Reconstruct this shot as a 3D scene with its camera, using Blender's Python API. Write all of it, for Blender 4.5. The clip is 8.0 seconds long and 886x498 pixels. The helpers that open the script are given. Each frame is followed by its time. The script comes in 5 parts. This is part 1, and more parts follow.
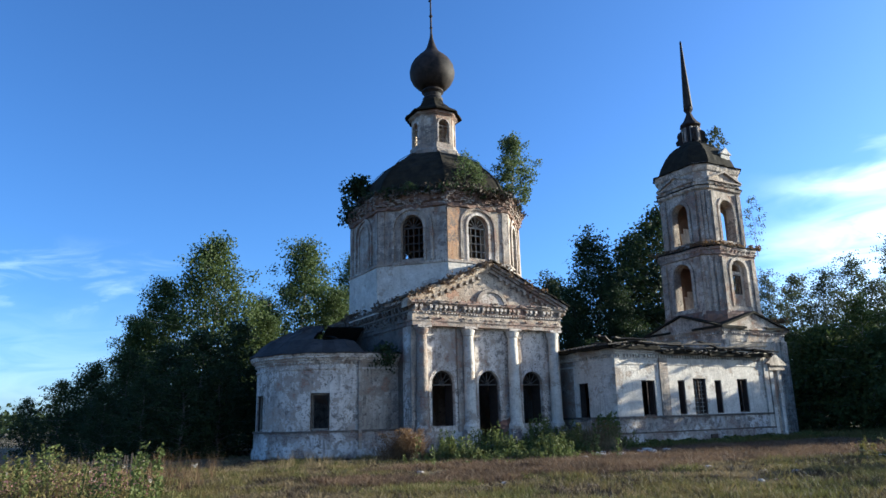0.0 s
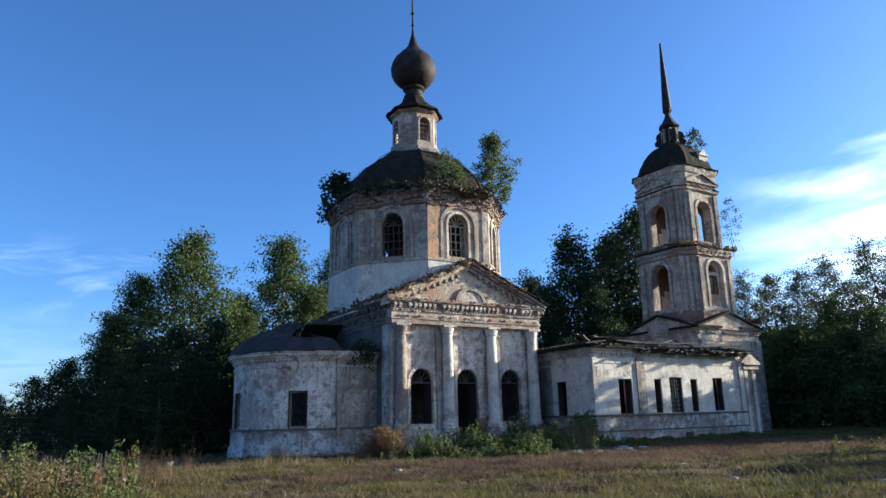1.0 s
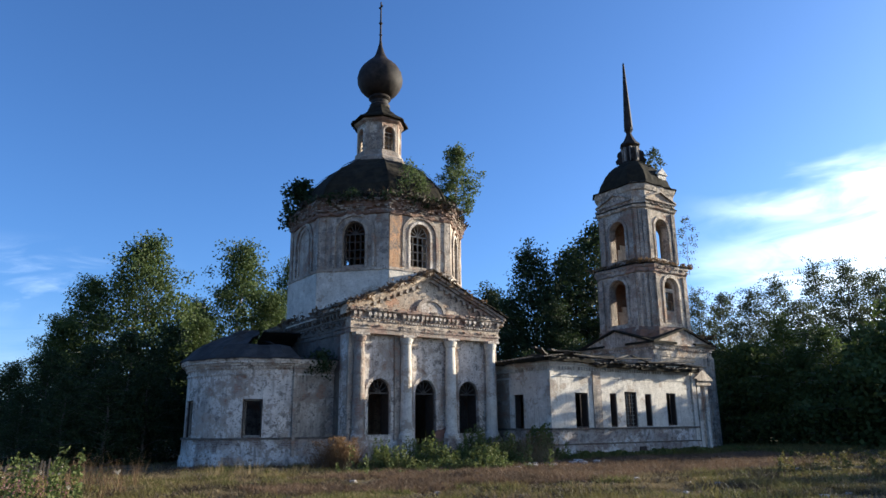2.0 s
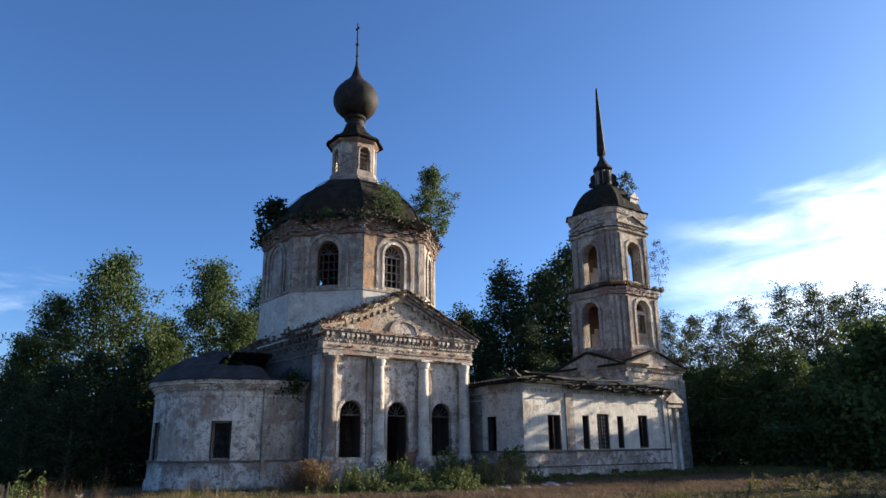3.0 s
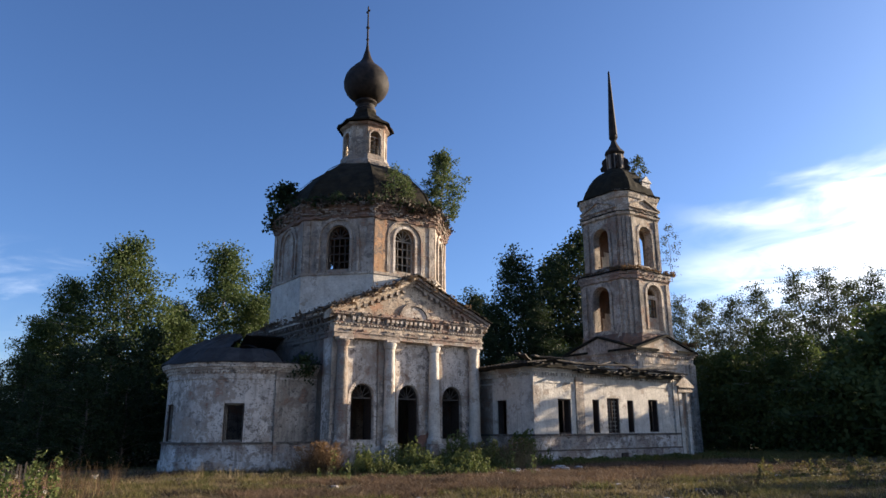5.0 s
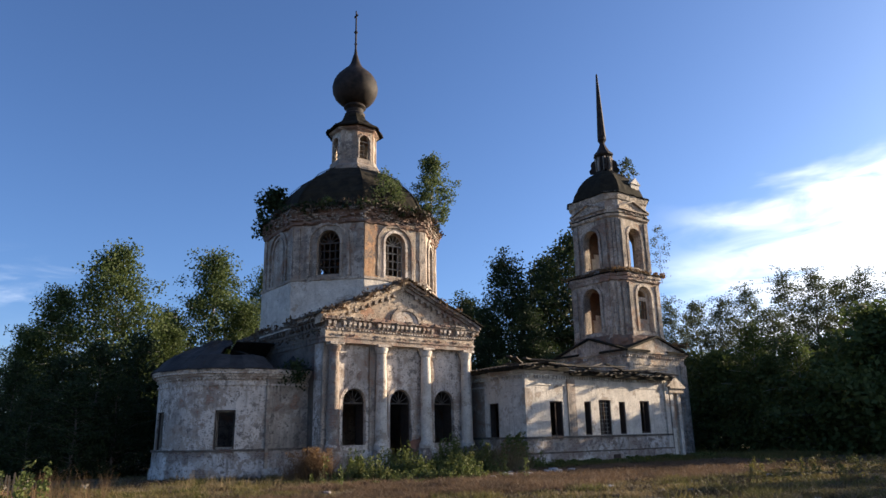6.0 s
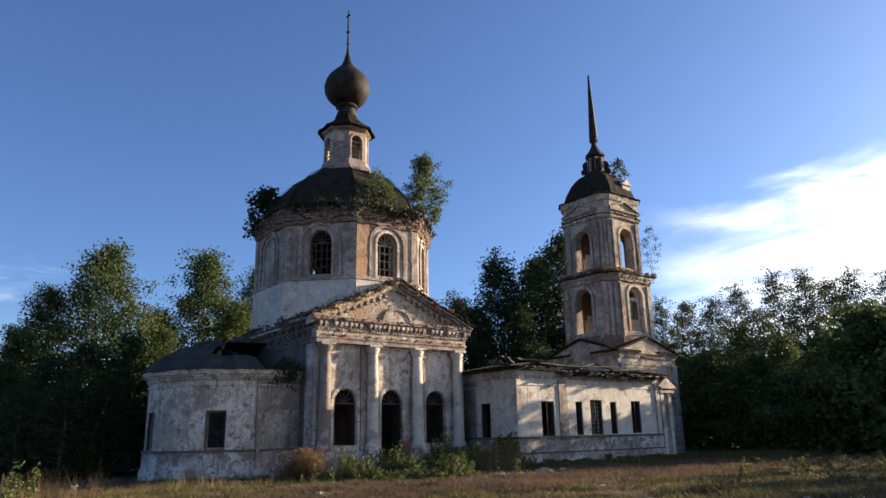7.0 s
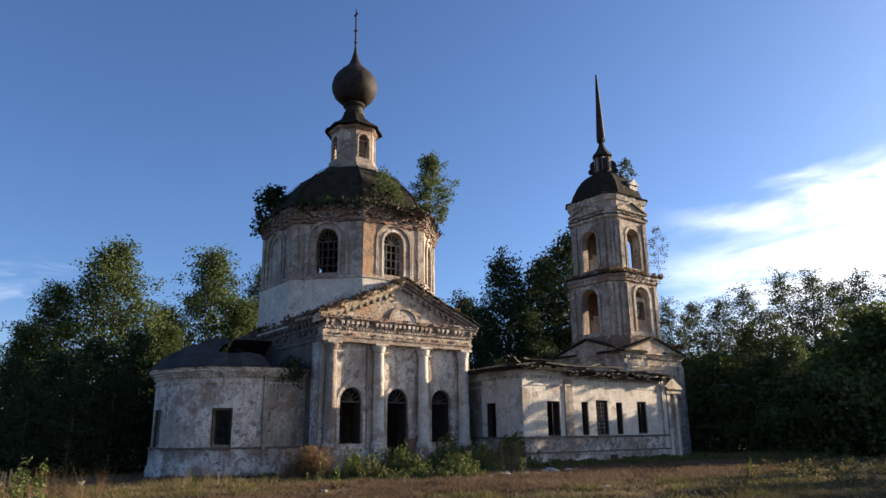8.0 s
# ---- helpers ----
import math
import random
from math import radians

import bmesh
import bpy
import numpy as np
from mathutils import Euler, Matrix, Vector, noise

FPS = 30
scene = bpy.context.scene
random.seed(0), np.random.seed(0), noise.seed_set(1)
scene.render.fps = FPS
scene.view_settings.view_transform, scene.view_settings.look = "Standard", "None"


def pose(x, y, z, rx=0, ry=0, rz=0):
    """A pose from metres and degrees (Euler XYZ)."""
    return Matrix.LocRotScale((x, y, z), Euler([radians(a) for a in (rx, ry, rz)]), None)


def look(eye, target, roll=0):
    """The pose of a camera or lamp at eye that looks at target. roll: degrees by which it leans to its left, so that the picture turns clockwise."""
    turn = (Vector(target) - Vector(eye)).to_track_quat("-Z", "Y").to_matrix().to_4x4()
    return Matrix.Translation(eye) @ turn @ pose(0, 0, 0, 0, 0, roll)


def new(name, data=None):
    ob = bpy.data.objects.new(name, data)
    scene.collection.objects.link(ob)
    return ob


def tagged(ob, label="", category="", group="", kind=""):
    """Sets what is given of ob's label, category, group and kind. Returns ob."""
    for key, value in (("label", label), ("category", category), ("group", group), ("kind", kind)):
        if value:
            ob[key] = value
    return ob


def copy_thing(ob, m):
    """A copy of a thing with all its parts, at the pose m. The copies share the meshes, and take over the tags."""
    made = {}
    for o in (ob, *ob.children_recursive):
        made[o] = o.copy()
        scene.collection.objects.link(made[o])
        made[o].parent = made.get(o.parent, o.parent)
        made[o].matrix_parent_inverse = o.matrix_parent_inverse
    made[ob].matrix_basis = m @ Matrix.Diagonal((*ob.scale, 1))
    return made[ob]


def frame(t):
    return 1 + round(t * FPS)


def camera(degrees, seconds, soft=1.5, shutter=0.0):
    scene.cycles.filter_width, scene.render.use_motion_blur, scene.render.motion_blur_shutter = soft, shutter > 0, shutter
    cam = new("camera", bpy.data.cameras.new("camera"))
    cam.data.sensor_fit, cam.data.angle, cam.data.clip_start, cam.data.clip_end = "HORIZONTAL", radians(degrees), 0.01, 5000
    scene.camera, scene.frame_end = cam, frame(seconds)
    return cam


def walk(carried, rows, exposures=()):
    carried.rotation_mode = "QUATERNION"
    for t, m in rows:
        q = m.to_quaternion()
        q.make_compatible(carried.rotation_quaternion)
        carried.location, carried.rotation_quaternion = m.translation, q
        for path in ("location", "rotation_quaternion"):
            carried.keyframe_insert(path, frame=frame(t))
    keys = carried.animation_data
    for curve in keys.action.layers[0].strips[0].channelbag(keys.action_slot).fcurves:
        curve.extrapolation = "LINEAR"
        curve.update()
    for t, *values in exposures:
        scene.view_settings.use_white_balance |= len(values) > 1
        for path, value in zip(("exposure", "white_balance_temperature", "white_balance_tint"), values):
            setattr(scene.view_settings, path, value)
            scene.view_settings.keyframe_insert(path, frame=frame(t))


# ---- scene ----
# the camera stands still and only turns
EYE = Vector((-22.01, -33.59, 1.98))


def aim(yaw, pitch, roll):
    y, p = radians(yaw), radians(pitch)
    way = Vector((math.sin(y) * math.cos(p), math.cos(y) * math.cos(p), math.sin(p)))
    return look(EYE, EYE + way, roll)


TURNS = [(0.0, 29.75, 13.60, -1.51), (0.5, 30.44, 14.03, -1.31), (1.0, 31.45, 13.40, -1.41), (1.5, 32.92, 13.29, -0.72),
         (2.0, 34.71, 14.22, -0.59), (2.2, 35.22, 14.61, -0.65), (3.3, 37.14, 16.07, -0.60), (3.5, 36.92, 15.71, -0.38), (4.0, 36.25, 14.93, -0.04), (4.5, 36.19, 14.73, -0.10),
         (4.7, 36.06, 14.61, -0.15), (5.8, 36.52, 14.87, -1.00),
         (6.0, 36.83, 14.93, -1.13), (6.5, 37.30, 15.05, -1.11), (7.0, 37.52, 14.93, -1.20), (7.5, 37.19, 14.99, -0.85),
         (8.0, 36.97, 14.87, -0.75)]
cam = camera(64.98, 8.0)
walk(cam, [(t, aim(*a)) for t, *a in TURNS], [(0.0, 1.52, 5400, 2), (1.0, 1.40, 5500, 3), (2.0, 1.36, 5750, 5), (3.5, 1.24, 6100, 9), (4.5, 1.25, 6350, 11), (6.0, 1.27, 6650, 12), (8.0, 1.25, 6750, 12)])

# ---- light ----
SUN_AZ, SUN_EL = radians(105.0), radians(14.5)
sun_way = Vector((math.sin(SUN_AZ) * math.cos(SUN_EL), math.cos(SUN_AZ) * math.cos(SUN_EL), math.sin(SUN_EL)))
sun = new("sun", bpy.data.lights.new("sun", "SUN"))
sun.data.energy, sun.data.angle, sun.data.color = 5.0, radians(0.5), (1.0, 0.84, 0.63)
sun.matrix_basis = look(sun_way * 80, (0, 0, 0))

world = bpy.data.worlds.new("sky")
scene.world = world
world.use_nodes = True
wn, wl = world.node_tree.nodes, world.node_tree.links
sky = wn.new("ShaderNodeTexSky")
sky.sky_type, sky.sun_disc = "NISHITA", False
sky.sun_elevation, sky.sun_rotation = SUN_EL, SUN_AZ
sky.air_density, sky.dust_density, sky.ozone_density = 0.8, 1.2, 2.0
coord = wn.new("ShaderNodeTexCoord")


def calc(op, a, b=0.0, c=0.0):
    k = wn.new("ShaderNodeMath")
    k.operation = op
    for i, v in enumerate((a, b, c)):
        if isinstance(v, (int, float)):
            k.inputs[i].default_value = v
        else:
            wl.new(v, k.inputs[i])
    return k.outputs["Value"]


def step(v, lo, hi, top=1.0):
    k = wn.new("ShaderNodeMapRange")
    k.interpolation_type = "SMOOTHSTEP"
    k.inputs["From Min"].default_value, k.inputs["From Max"].default_value, k.inputs["To Max"].default_value = lo, hi, top
    wl.new(v, k.inputs["Value"])
    return k.outputs["Result"]


def wisp(scale, detail, stretch, distort):
    k, c = wn.new("ShaderNodeTexNoise"), wn.new("ShaderNodeCombineXYZ")
    k.inputs["Scale"].default_value, k.inputs["Detail"].default_value, k.inputs["Roughness"].default_value = scale, detail, 0.55
    k.inputs["Distortion"].default_value = distort
    wl.new(calc("MULTIPLY", bearing, stretch), c.inputs["X"])
    wl.new(calc("MULTIPLY_ADD", bearing, -0.07, height), c.inputs["Y"])
    wl.new(c.outputs["Vector"], k.inputs["Vector"])
    return k.outputs["Fac"]


# thin cloud low in the west and faint streaks low in the east, by bearing and height in degrees
split = wn.new("ShaderNodeSeparateXYZ")
wl.new(coord.outputs["Generated"], split.inputs["Vector"])
bearing = calc("MULTIPLY", calc("ARCTAN2", split.outputs["X"], split.outputs["Y"]), 57.2958)
height = calc("MULTIPLY", calc("ARCSINE", split.outputs["Z"]), 57.2958)
soft, fine_wisp = wisp(0.22, 4.0, 0.35, 0.5), wisp(0.6, 7.0, 0.28, 0.8)
edge_h = calc("MULTIPLY_ADD", soft, 7.0, calc("MULTIPLY_ADD", bearing, -0.10, height))
bank = calc("MULTIPLY", step(edge_h, 15.6, 12.2), step(calc("MULTIPLY_ADD", soft, 12.0, bearing), 57.5, 72.0))
rift = calc("MULTIPLY", step(calc("ABSOLUTE", calc("SUBTRACT", calc("MULTIPLY_ADD", soft, 2.6, height), 15.4)), 1.7, 0.3), step(bearing, 76.0, 60.0))
bank = calc("MULTIPLY", bank, calc("MULTIPLY_ADD", rift, -0.62, 1.0))
bank = calc("MULTIPLY", bank, step(fine_wisp, 0.12, 0.66))
streaks = calc("MULTIPLY", calc("MULTIPLY", step(fine_wisp, 0.46, 0.78, 0.2), step(bearing, 16.0, 6.0)), calc("MULTIPLY", step(height, 14.0, 11.0), step(height, 4.0, 9.0)))
low = calc("MULTIPLY", step(height, 11.0, 0.0, 0.22), step(fine_wisp, 0.2, 0.7))
veil = wn.new("ShaderNodeMix")
veil.data_type = "RGBA"
veil.inputs["B"].default_value = (10.6, 11.2, 12.0, 1)
wl.new(calc("MINIMUM", calc("MAXIMUM", calc("MAXIMUM", bank, streaks), low), 0.84), veil.inputs["Factor"])
deep = wn.new("ShaderNodeMix")
deep.data_type, deep.blend_type = "RGBA", "MULTIPLY"
deep.inputs["Factor"].default_value = 1.0
deep.inputs["B"].default_value = (0.76, 1.0, 1.36, 1)
wl.new(sky.outputs["Color"], deep.inputs["A"])
wl.new(deep.outputs["Result"], veil.inputs["A"])
wl.new(veil.outputs["Result"], wn["Background"].inputs["Color"])
wn["Background"].inputs["Strength"].default_value = 0.067

# ---- materials ----


def mat(name, rough=0.9, metal=0.0):
    m = bpy.data.materials.new(name)
    m.use_nodes = True
    b = m.node_tree.nodes["Principled BSDF"]
    b.inputs["Roughness"].default_value, b.inputs["Metallic"].default_value = rough, metal
    return m, m.node_tree.nodes, m.node_tree.links, b


def noise_node(n, l, scale, detail=6.0, rough=0.6, stretch=(1, 1, 1), distort=0.0):
    c, mp, t = n.new("ShaderNodeTexCoord"), n.new("ShaderNodeMapping"), n.new("ShaderNodeTexNoise")
    mp.inputs["Scale"].default_value = stretch
    t.inputs["Scale"].default_value, t.inputs["Detail"].default_value = scale, detail
    t.inputs["Roughness"].default_value, t.inputs["Distortion"].default_value = rough, distort
    l.new(c.outputs["Object"], mp.inputs["Vector"])
    l.new(mp.outputs["Vector"], t.inputs["Vector"])
    return t.outputs["Fac"]


def ramp(n, l, fac, lo, hi, to=(0.0, 1.0)):
    r = n.new("ShaderNodeMapRange")
    r.inputs["From Min"].default_value, r.inputs["From Max"].default_value = lo, hi
    r.inputs["To Min"].default_value, r.inputs["To Max"].default_value = to
    l.new(fac, r.inputs["Value"])
    return r.outputs["Result"]


def blend(n, l, fac, a, b, mode="MIX"):
    x = n.new("ShaderNodeMix")
    x.data_type, x.blend_type = "RGBA", mode
    for key, v in (("Factor", fac), ("A", a), ("B", b)):
        if isinstance(v, (tuple, float)):
            x.inputs[key].default_value = (*v, 1) if isinstance(v, tuple) else v
        else:
            l.new(v, x.inputs[key])
    return x.outputs["Result"]


def bump(n, l, b, height, strength, distance):
    k = n.new("ShaderNodeBump")
    k.inputs["Strength"].default_value, k.inputs["Distance"].default_value = strength, distance
    l.new(height, k.inputs["Height"])
    l.new(k.outputs["Normal"], b.inputs["Normal"])


def plaster(name, base, dirt, brick, worn, stained, spots=1.0):
    """Old limewash over brick: worn gives how much brick shows, stained how grey it is."""
    m, n, l, b = mat(name, 0.92)
    large = noise_node(n, l, 0.33, 8, 0.70, (1, 1, 0.8), 0.25)
    fine = noise_node(n, l, 5.5, 9, 0.7)
    streak = noise_node(n, l, 1.5, 6, 0.62, (2.4, 2.4, 0.22), 0.3)
    peel = noise_node(n, l, 0.62, 11, 0.76, (1, 1, 1.15), 0.15)
    scab = noise_node(n, l, 2.3, 10, 0.78, (1, 1, 1), 0.15)
    gather = ramp(n, l, noise_node(n, l, 0.5, 3, 0.5, (1, 1, 0.7)), 0.40, 0.60)
    tone = noise_node(n, l, 1.4, 7, 0.7, (1, 1, 1), 0.2)
    col = blend(n, l, ramp(n, l, tone, 0.36, 0.66), base, tuple(c * k for c, k in zip(base, (0.74, 0.71, 0.68))))
    col = blend(n, l, ramp(n, l, large, 0.56 - stained * 0.16, 0.70 - stained * 0.10, (0.0, 0.85)), col, dirt)
    col = blend(n, l, ramp(n, l, streak, 0.60 - stained * 0.14, 0.74 - stained * 0.1, (0.0, 0.7)), col, tuple(c * 0.75 for c in dirt))
    col = blend(n, l, ramp(n, l, fine, 0.54, 0.72, (0.0, 0.8)), col, tuple(c * 0.55 for c in base))
    both = n.new("ShaderNodeMath")
    both.operation = "MULTIPLY_ADD"
    l.new(gather, both.inputs[0])
    both.inputs[1].default_value = 0.075
    l.new(scab, both.inputs[2])
    col = blend(n, l, ramp(n, l, both.outputs["Value"], 0.575, 0.595, (0.0, 0.85 * spots)), col, (0.17, 0.14, 0.118))
    drip = noise_node(n, l, 0.9, 5, 0.6, (3.2, 3.2, 0.16), 0.2)
    col = blend(n, l, ramp(n, l, drip, 0.60, 0.70, (0.0, (0.35 + 0.4 * stained) * (0.25 + 0.75 * min(1.0, spots)))), col, tuple(c * 0.5 for c in dirt))
    pits = noise_node(n, l, 7.5, 4, 0.55, (1, 1, 1.4), 0.3)
    col = blend(n, l, ramp(n, l, pits, 0.61, 0.63, (0.0, 0.75 * min(1.0, spots + 0.15))), col, (0.075, 0.06, 0.05))
    coat = ramp(n, l, peel, 0.565 - worn * 0.2, 0.58 - worn * 0.2, (0.0, 0.9))
    col = blend(n, l, coat, col, tuple(k * (0.5 * a + 0.1) for a, k in zip(base, (0.80, 0.70, 0.62))))
    brk = n.new("ShaderNodeTexBrick")
    brk.inputs["Scale"].default_value = 1.0
    brk.inputs["Brick Width"].default_value, brk.inputs["Row Height"].default_value = 0.28, 0.085
    brk.inputs["Mortar Size"].default_value = 0.012
    brk.inputs["Color1"].default_value = (*brick, 1)
    brk.inputs["Color2"].default_value = (*(c * 0.7 for c in brick), 1)
    brk.inputs["Mortar"].default_value = (*(0.35 * a + 0.35 * b for a, b in zip(base, brick)), 1)
    c, mp = n.new("ShaderNodeTexCoord"), n.new("ShaderNodeVectorMath")
    sep, add, comb = n.new("ShaderNodeSeparateXYZ"), n.new("ShaderNodeMath"), n.new("ShaderNodeCombineXYZ")
    l.new(c.outputs["Object"], sep.inputs["Vector"])
    l.new(sep.outputs["X"], add.inputs[0])
    l.new(sep.outputs["Y"], add.inputs[1])
    l.new(add.outputs["Value"], comb.inputs["X"])
    l.new(sep.outputs["Z"], comb.inputs["Y"])
    l.new(comb.outputs["Vector"], brk.inputs["Vector"])
    bare = ramp(n, l, peel, 0.645 - worn * 0.27, 0.66 - worn * 0.27)
    brick_col = blend(n, l, ramp(n, l, fine, 0.4, 0.75, (0.0, 0.55)), brk.outputs["Color"], tuple(0.55 * a for a in base))
    col = blend(n, l, bare, col, brick_col)
    l.new(col, b.inputs["Base Color"])
    h = n.new("ShaderNodeMath")
    h.operation = "MULTIPLY_ADD"
    l.new(bare, h.inputs[0])
    h.inputs[1].default_value = -0.8
    l.new(fine, h.inputs[2])
    bump(n, l, b, h.outputs["Value"], 0.8, 0.07)
    return m


WHITE = plaster("limewash_white", (0.68, 0.60, 0.525), (0.24, 0.20, 0.17), (0.38, 0.20, 0.13), 0.20, 0.40)
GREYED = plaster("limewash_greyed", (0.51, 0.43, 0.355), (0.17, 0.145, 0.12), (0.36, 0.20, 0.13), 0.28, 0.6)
# near-black wash: grime, plus painted roof shade on the nave's east side
GRIME_SHADE = plaster("limewash_grimed_and_shaded", (0.17, 0.145, 0.12), (0.06, 0.05, 0.042), (0.17, 0.10, 0.075), 0.34, 0.95)
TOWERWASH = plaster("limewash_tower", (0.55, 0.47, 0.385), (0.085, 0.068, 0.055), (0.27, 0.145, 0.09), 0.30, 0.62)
# cream toned to hold the sunlight of south faces in its colour
CREAM_TONED = plaster("limewash_cream_light_toned", (0.62, 0.525, 0.42), (0.15, 0.115, 0.085), (0.34, 0.18, 0.11), 0.28, 0.5)
OCHRE = plaster("limewash_ochre_worn", (0.60, 0.49, 0.375), (0.27, 0.20, 0.15), (0.42, 0.21, 0.12), 0.30, 0.45)
CROWN = plaster("crumbling_cornice", (0.52, 0.45, 0.385), (0.16, 0.13, 0.105), (0.30, 0.17, 0.12), 0.50, 0.75)
REDBRICK = plaster("exposed_red_brick", (0.26, 0.15, 0.11), (0.12, 0.08, 0.065), (0.26, 0.12, 0.08), 0.6, 0.6)
CLEAN = plaster("limewash_sound", (0.66, 0.605, 0.53), (0.36, 0.32, 0.275), (0.40, 0.24, 0.16), 0.03, 0.2, 0.2)
PLINTH = plaster("plinth_stone", (0.64, 0.60, 0.565), (0.14, 0.12, 0.105), (0.20, 0.13, 0.10), 0.40, 0.55, 1.1)
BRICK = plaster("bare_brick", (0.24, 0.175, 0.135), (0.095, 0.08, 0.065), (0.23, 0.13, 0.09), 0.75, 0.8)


def simple(name, a, b2, scale=3.0, rough=0.85, metal=0.0, stretch=(1, 1, 1), strength=0.4, dist=0.03, per_piece=0.0, gloss=0.3):
    m, n, l, b = mat(name, rough, metal)
    b.inputs["Specular IOR Level"].default_value = gloss
    f = noise_node(n, l, scale, 8, 0.62, stretch, 0.3)
    g = noise_node(n, l, scale * 0.17, 4, 0.6, stretch)
    col = blend(n, l, ramp(n, l, f, 0.36, 0.68), a, b2)
    col = blend(n, l, ramp(n, l, g, 0.45, 0.75, (0.0, 0.7)), col, tuple(c * 0.6 for c in b2))
    if per_piece:
        info = n.new("ShaderNodeObjectInfo")
        col = blend(n, l, ramp(n, l, info.outputs["Random"], 0, 1, (0.0, per_piece)), col, tuple(c * 0.4 for c in a))
    l.new(col, b.inputs["Base Color"])
    bump(n, l, b, f, strength, dist)
    return m


ROOF = simple("rusted_roof_iron", (0.015, 0.013, 0.011), (0.040, 0.033, 0.020), 2.2, 0.9, 0.0, (1, 1, 1), 0.5, 0.04, 0.5, 0.1)
ROOF_GREY = simple("grey_roof_iron", (0.028, 0.026, 0.026), (0.070, 0.064, 0.062), 1.6, 0.8, 0.0, (1, 1, 1), 0.5, 0.04, 0.5, 0.2)
DOME = simple("blackened_dome_iron", (0.012, 0.010, 0.009), (0.046, 0.033, 0.026), 2.0, 0.7, 0.0, (1, 1, 1), 0.5, 0.04, 0.0, 0.18)
MOSS = simple("mossy_eaves", (0.075, 0.065, 0.045), (0.14, 0.10, 0.075), 6.0, 0.95, 0.0, (1, 1, 1), 0.9, 0.08)
WOOD = simple("grey_weathered_wood", (0.105, 0.088, 0.073), (0.045, 0.038, 0.033), 7.0, 0.9, 0.0, (1, 1, 1), 0.4, 0.02, 0.7)
FRAME = simple("flaking_window_paint", (0.34, 0.31, 0.26), (0.18, 0.15, 0.12), 9.0, 0.8)
IRON = simple("window_iron", (0.05, 0.045, 0.04), (0.09, 0.06, 0.045), 9.0, 0.7, 0.3)
# dark sash timber; also the shade painted in reveals and the vent
TIMBER_SHADE = simple("dark_timber_and_shade", (0.045, 0.034, 0.027), (0.075, 0.05, 0.038), 8.0, 0.9)
BARK = simple("tree_bark", (0.09, 0.075, 0.06), (0.16, 0.14, 0.12), 5.0, 0.95, 0.0, (3, 3, 0.6), 0.6, 0.03)
BIRCH = simple("birch_bark", (0.50, 0.48, 0.44), (0.12, 0.11, 0.10), 4.0, 0.85, 0.0, (1, 1, 5), 0.3, 0.02)
RUBBLE = simple("plaster_rubble", (0.58, 0.55, 0.52), (0.30, 0.26, 0.23), 6.0, 0.95, 0.0, (1, 1, 1), 0.8, 0.04)
INSIDE = plaster("inner_limewash", (0.30, 0.27, 0.24), (0.14, 0.12, 0.10), (0.26, 0.15, 0.10), 0.45, 0.7)


def leafy(name, a, b2, c3, through_light=0.35):
    m, n, l, b = mat(name, 0.7)
    geo = n.new("ShaderNodeNewGeometry")
    big = noise_node(n, l, 0.5, 3, 0.6)
    col = blend(n, l, geo.outputs["Random Per Island"], a, b2)
    col = blend(n, l, ramp(n, l, big, 0.42, 0.68), col, c3)
    l.new(col, b.inputs["Base Color"])
    b.inputs["Specular IOR Level"].default_value = 0.25
    tr, mx = n.new("ShaderNodeBsdfTranslucent"), n.new("ShaderNodeMixShader")
    l.new(col, tr.inputs["Color"])
    mx.inputs["Fac"].default_value = through_light
    l.new(b.outputs["BSDF"], mx.inputs[1])
    l.new(tr.outputs["BSDF"], mx.inputs[2])
    l.new(mx.outputs["Shader"], n["Material Output"].inputs["Surface"])
    return m


LEAF = leafy("birch_leaves", (0.046, 0.074, 0.020), (0.088, 0.114, 0.032), (0.062, 0.085, 0.025))
LEAF_DARK = leafy("alder_leaves", (0.019, 0.034, 0.013), (0.040, 0.058, 0.019), (0.028, 0.042, 0.014))
LEAF_GREY = leafy("aspen_leaves", (0.048, 0.065, 0.034), (0.080, 0.10, 0.048), (0.060, 0.07, 0.034))
NETTLE = leafy("weed_leaves", (0.070, 0.098, 0.027), (0.125, 0.138, 0.040), (0.10, 0.108, 0.034))
DRY = leafy("dry_brown_weeds", (0.14, 0.085, 0.042), (0.22, 0.135, 0.068), (0.11, 0.068, 0.038))
STRAW = leafy("dry_mown_grass", (0.20, 0.145, 0.075), (0.31, 0.235, 0.125), (0.13, 0.105, 0.052))
GRASS = leafy("green_grass", (0.075, 0.085, 0.022), (0.14, 0.125, 0.04), (0.17, 0.125, 0.05))
RUSSET = leafy("russet_weeds", (0.125, 0.080, 0.050), (0.21, 0.140, 0.085), (0.085, 0.058, 0.038))
PINK = leafy("fireweed_flowers", (0.24, 0.10, 0.11), (0.32, 0.16, 0.17), (0.20, 0.11, 0.10))
PALE = leafy("pale_flower_heads", (0.36, 0.32, 0.25), (0.44, 0.40, 0.33), (0.32, 0.27, 0.21))


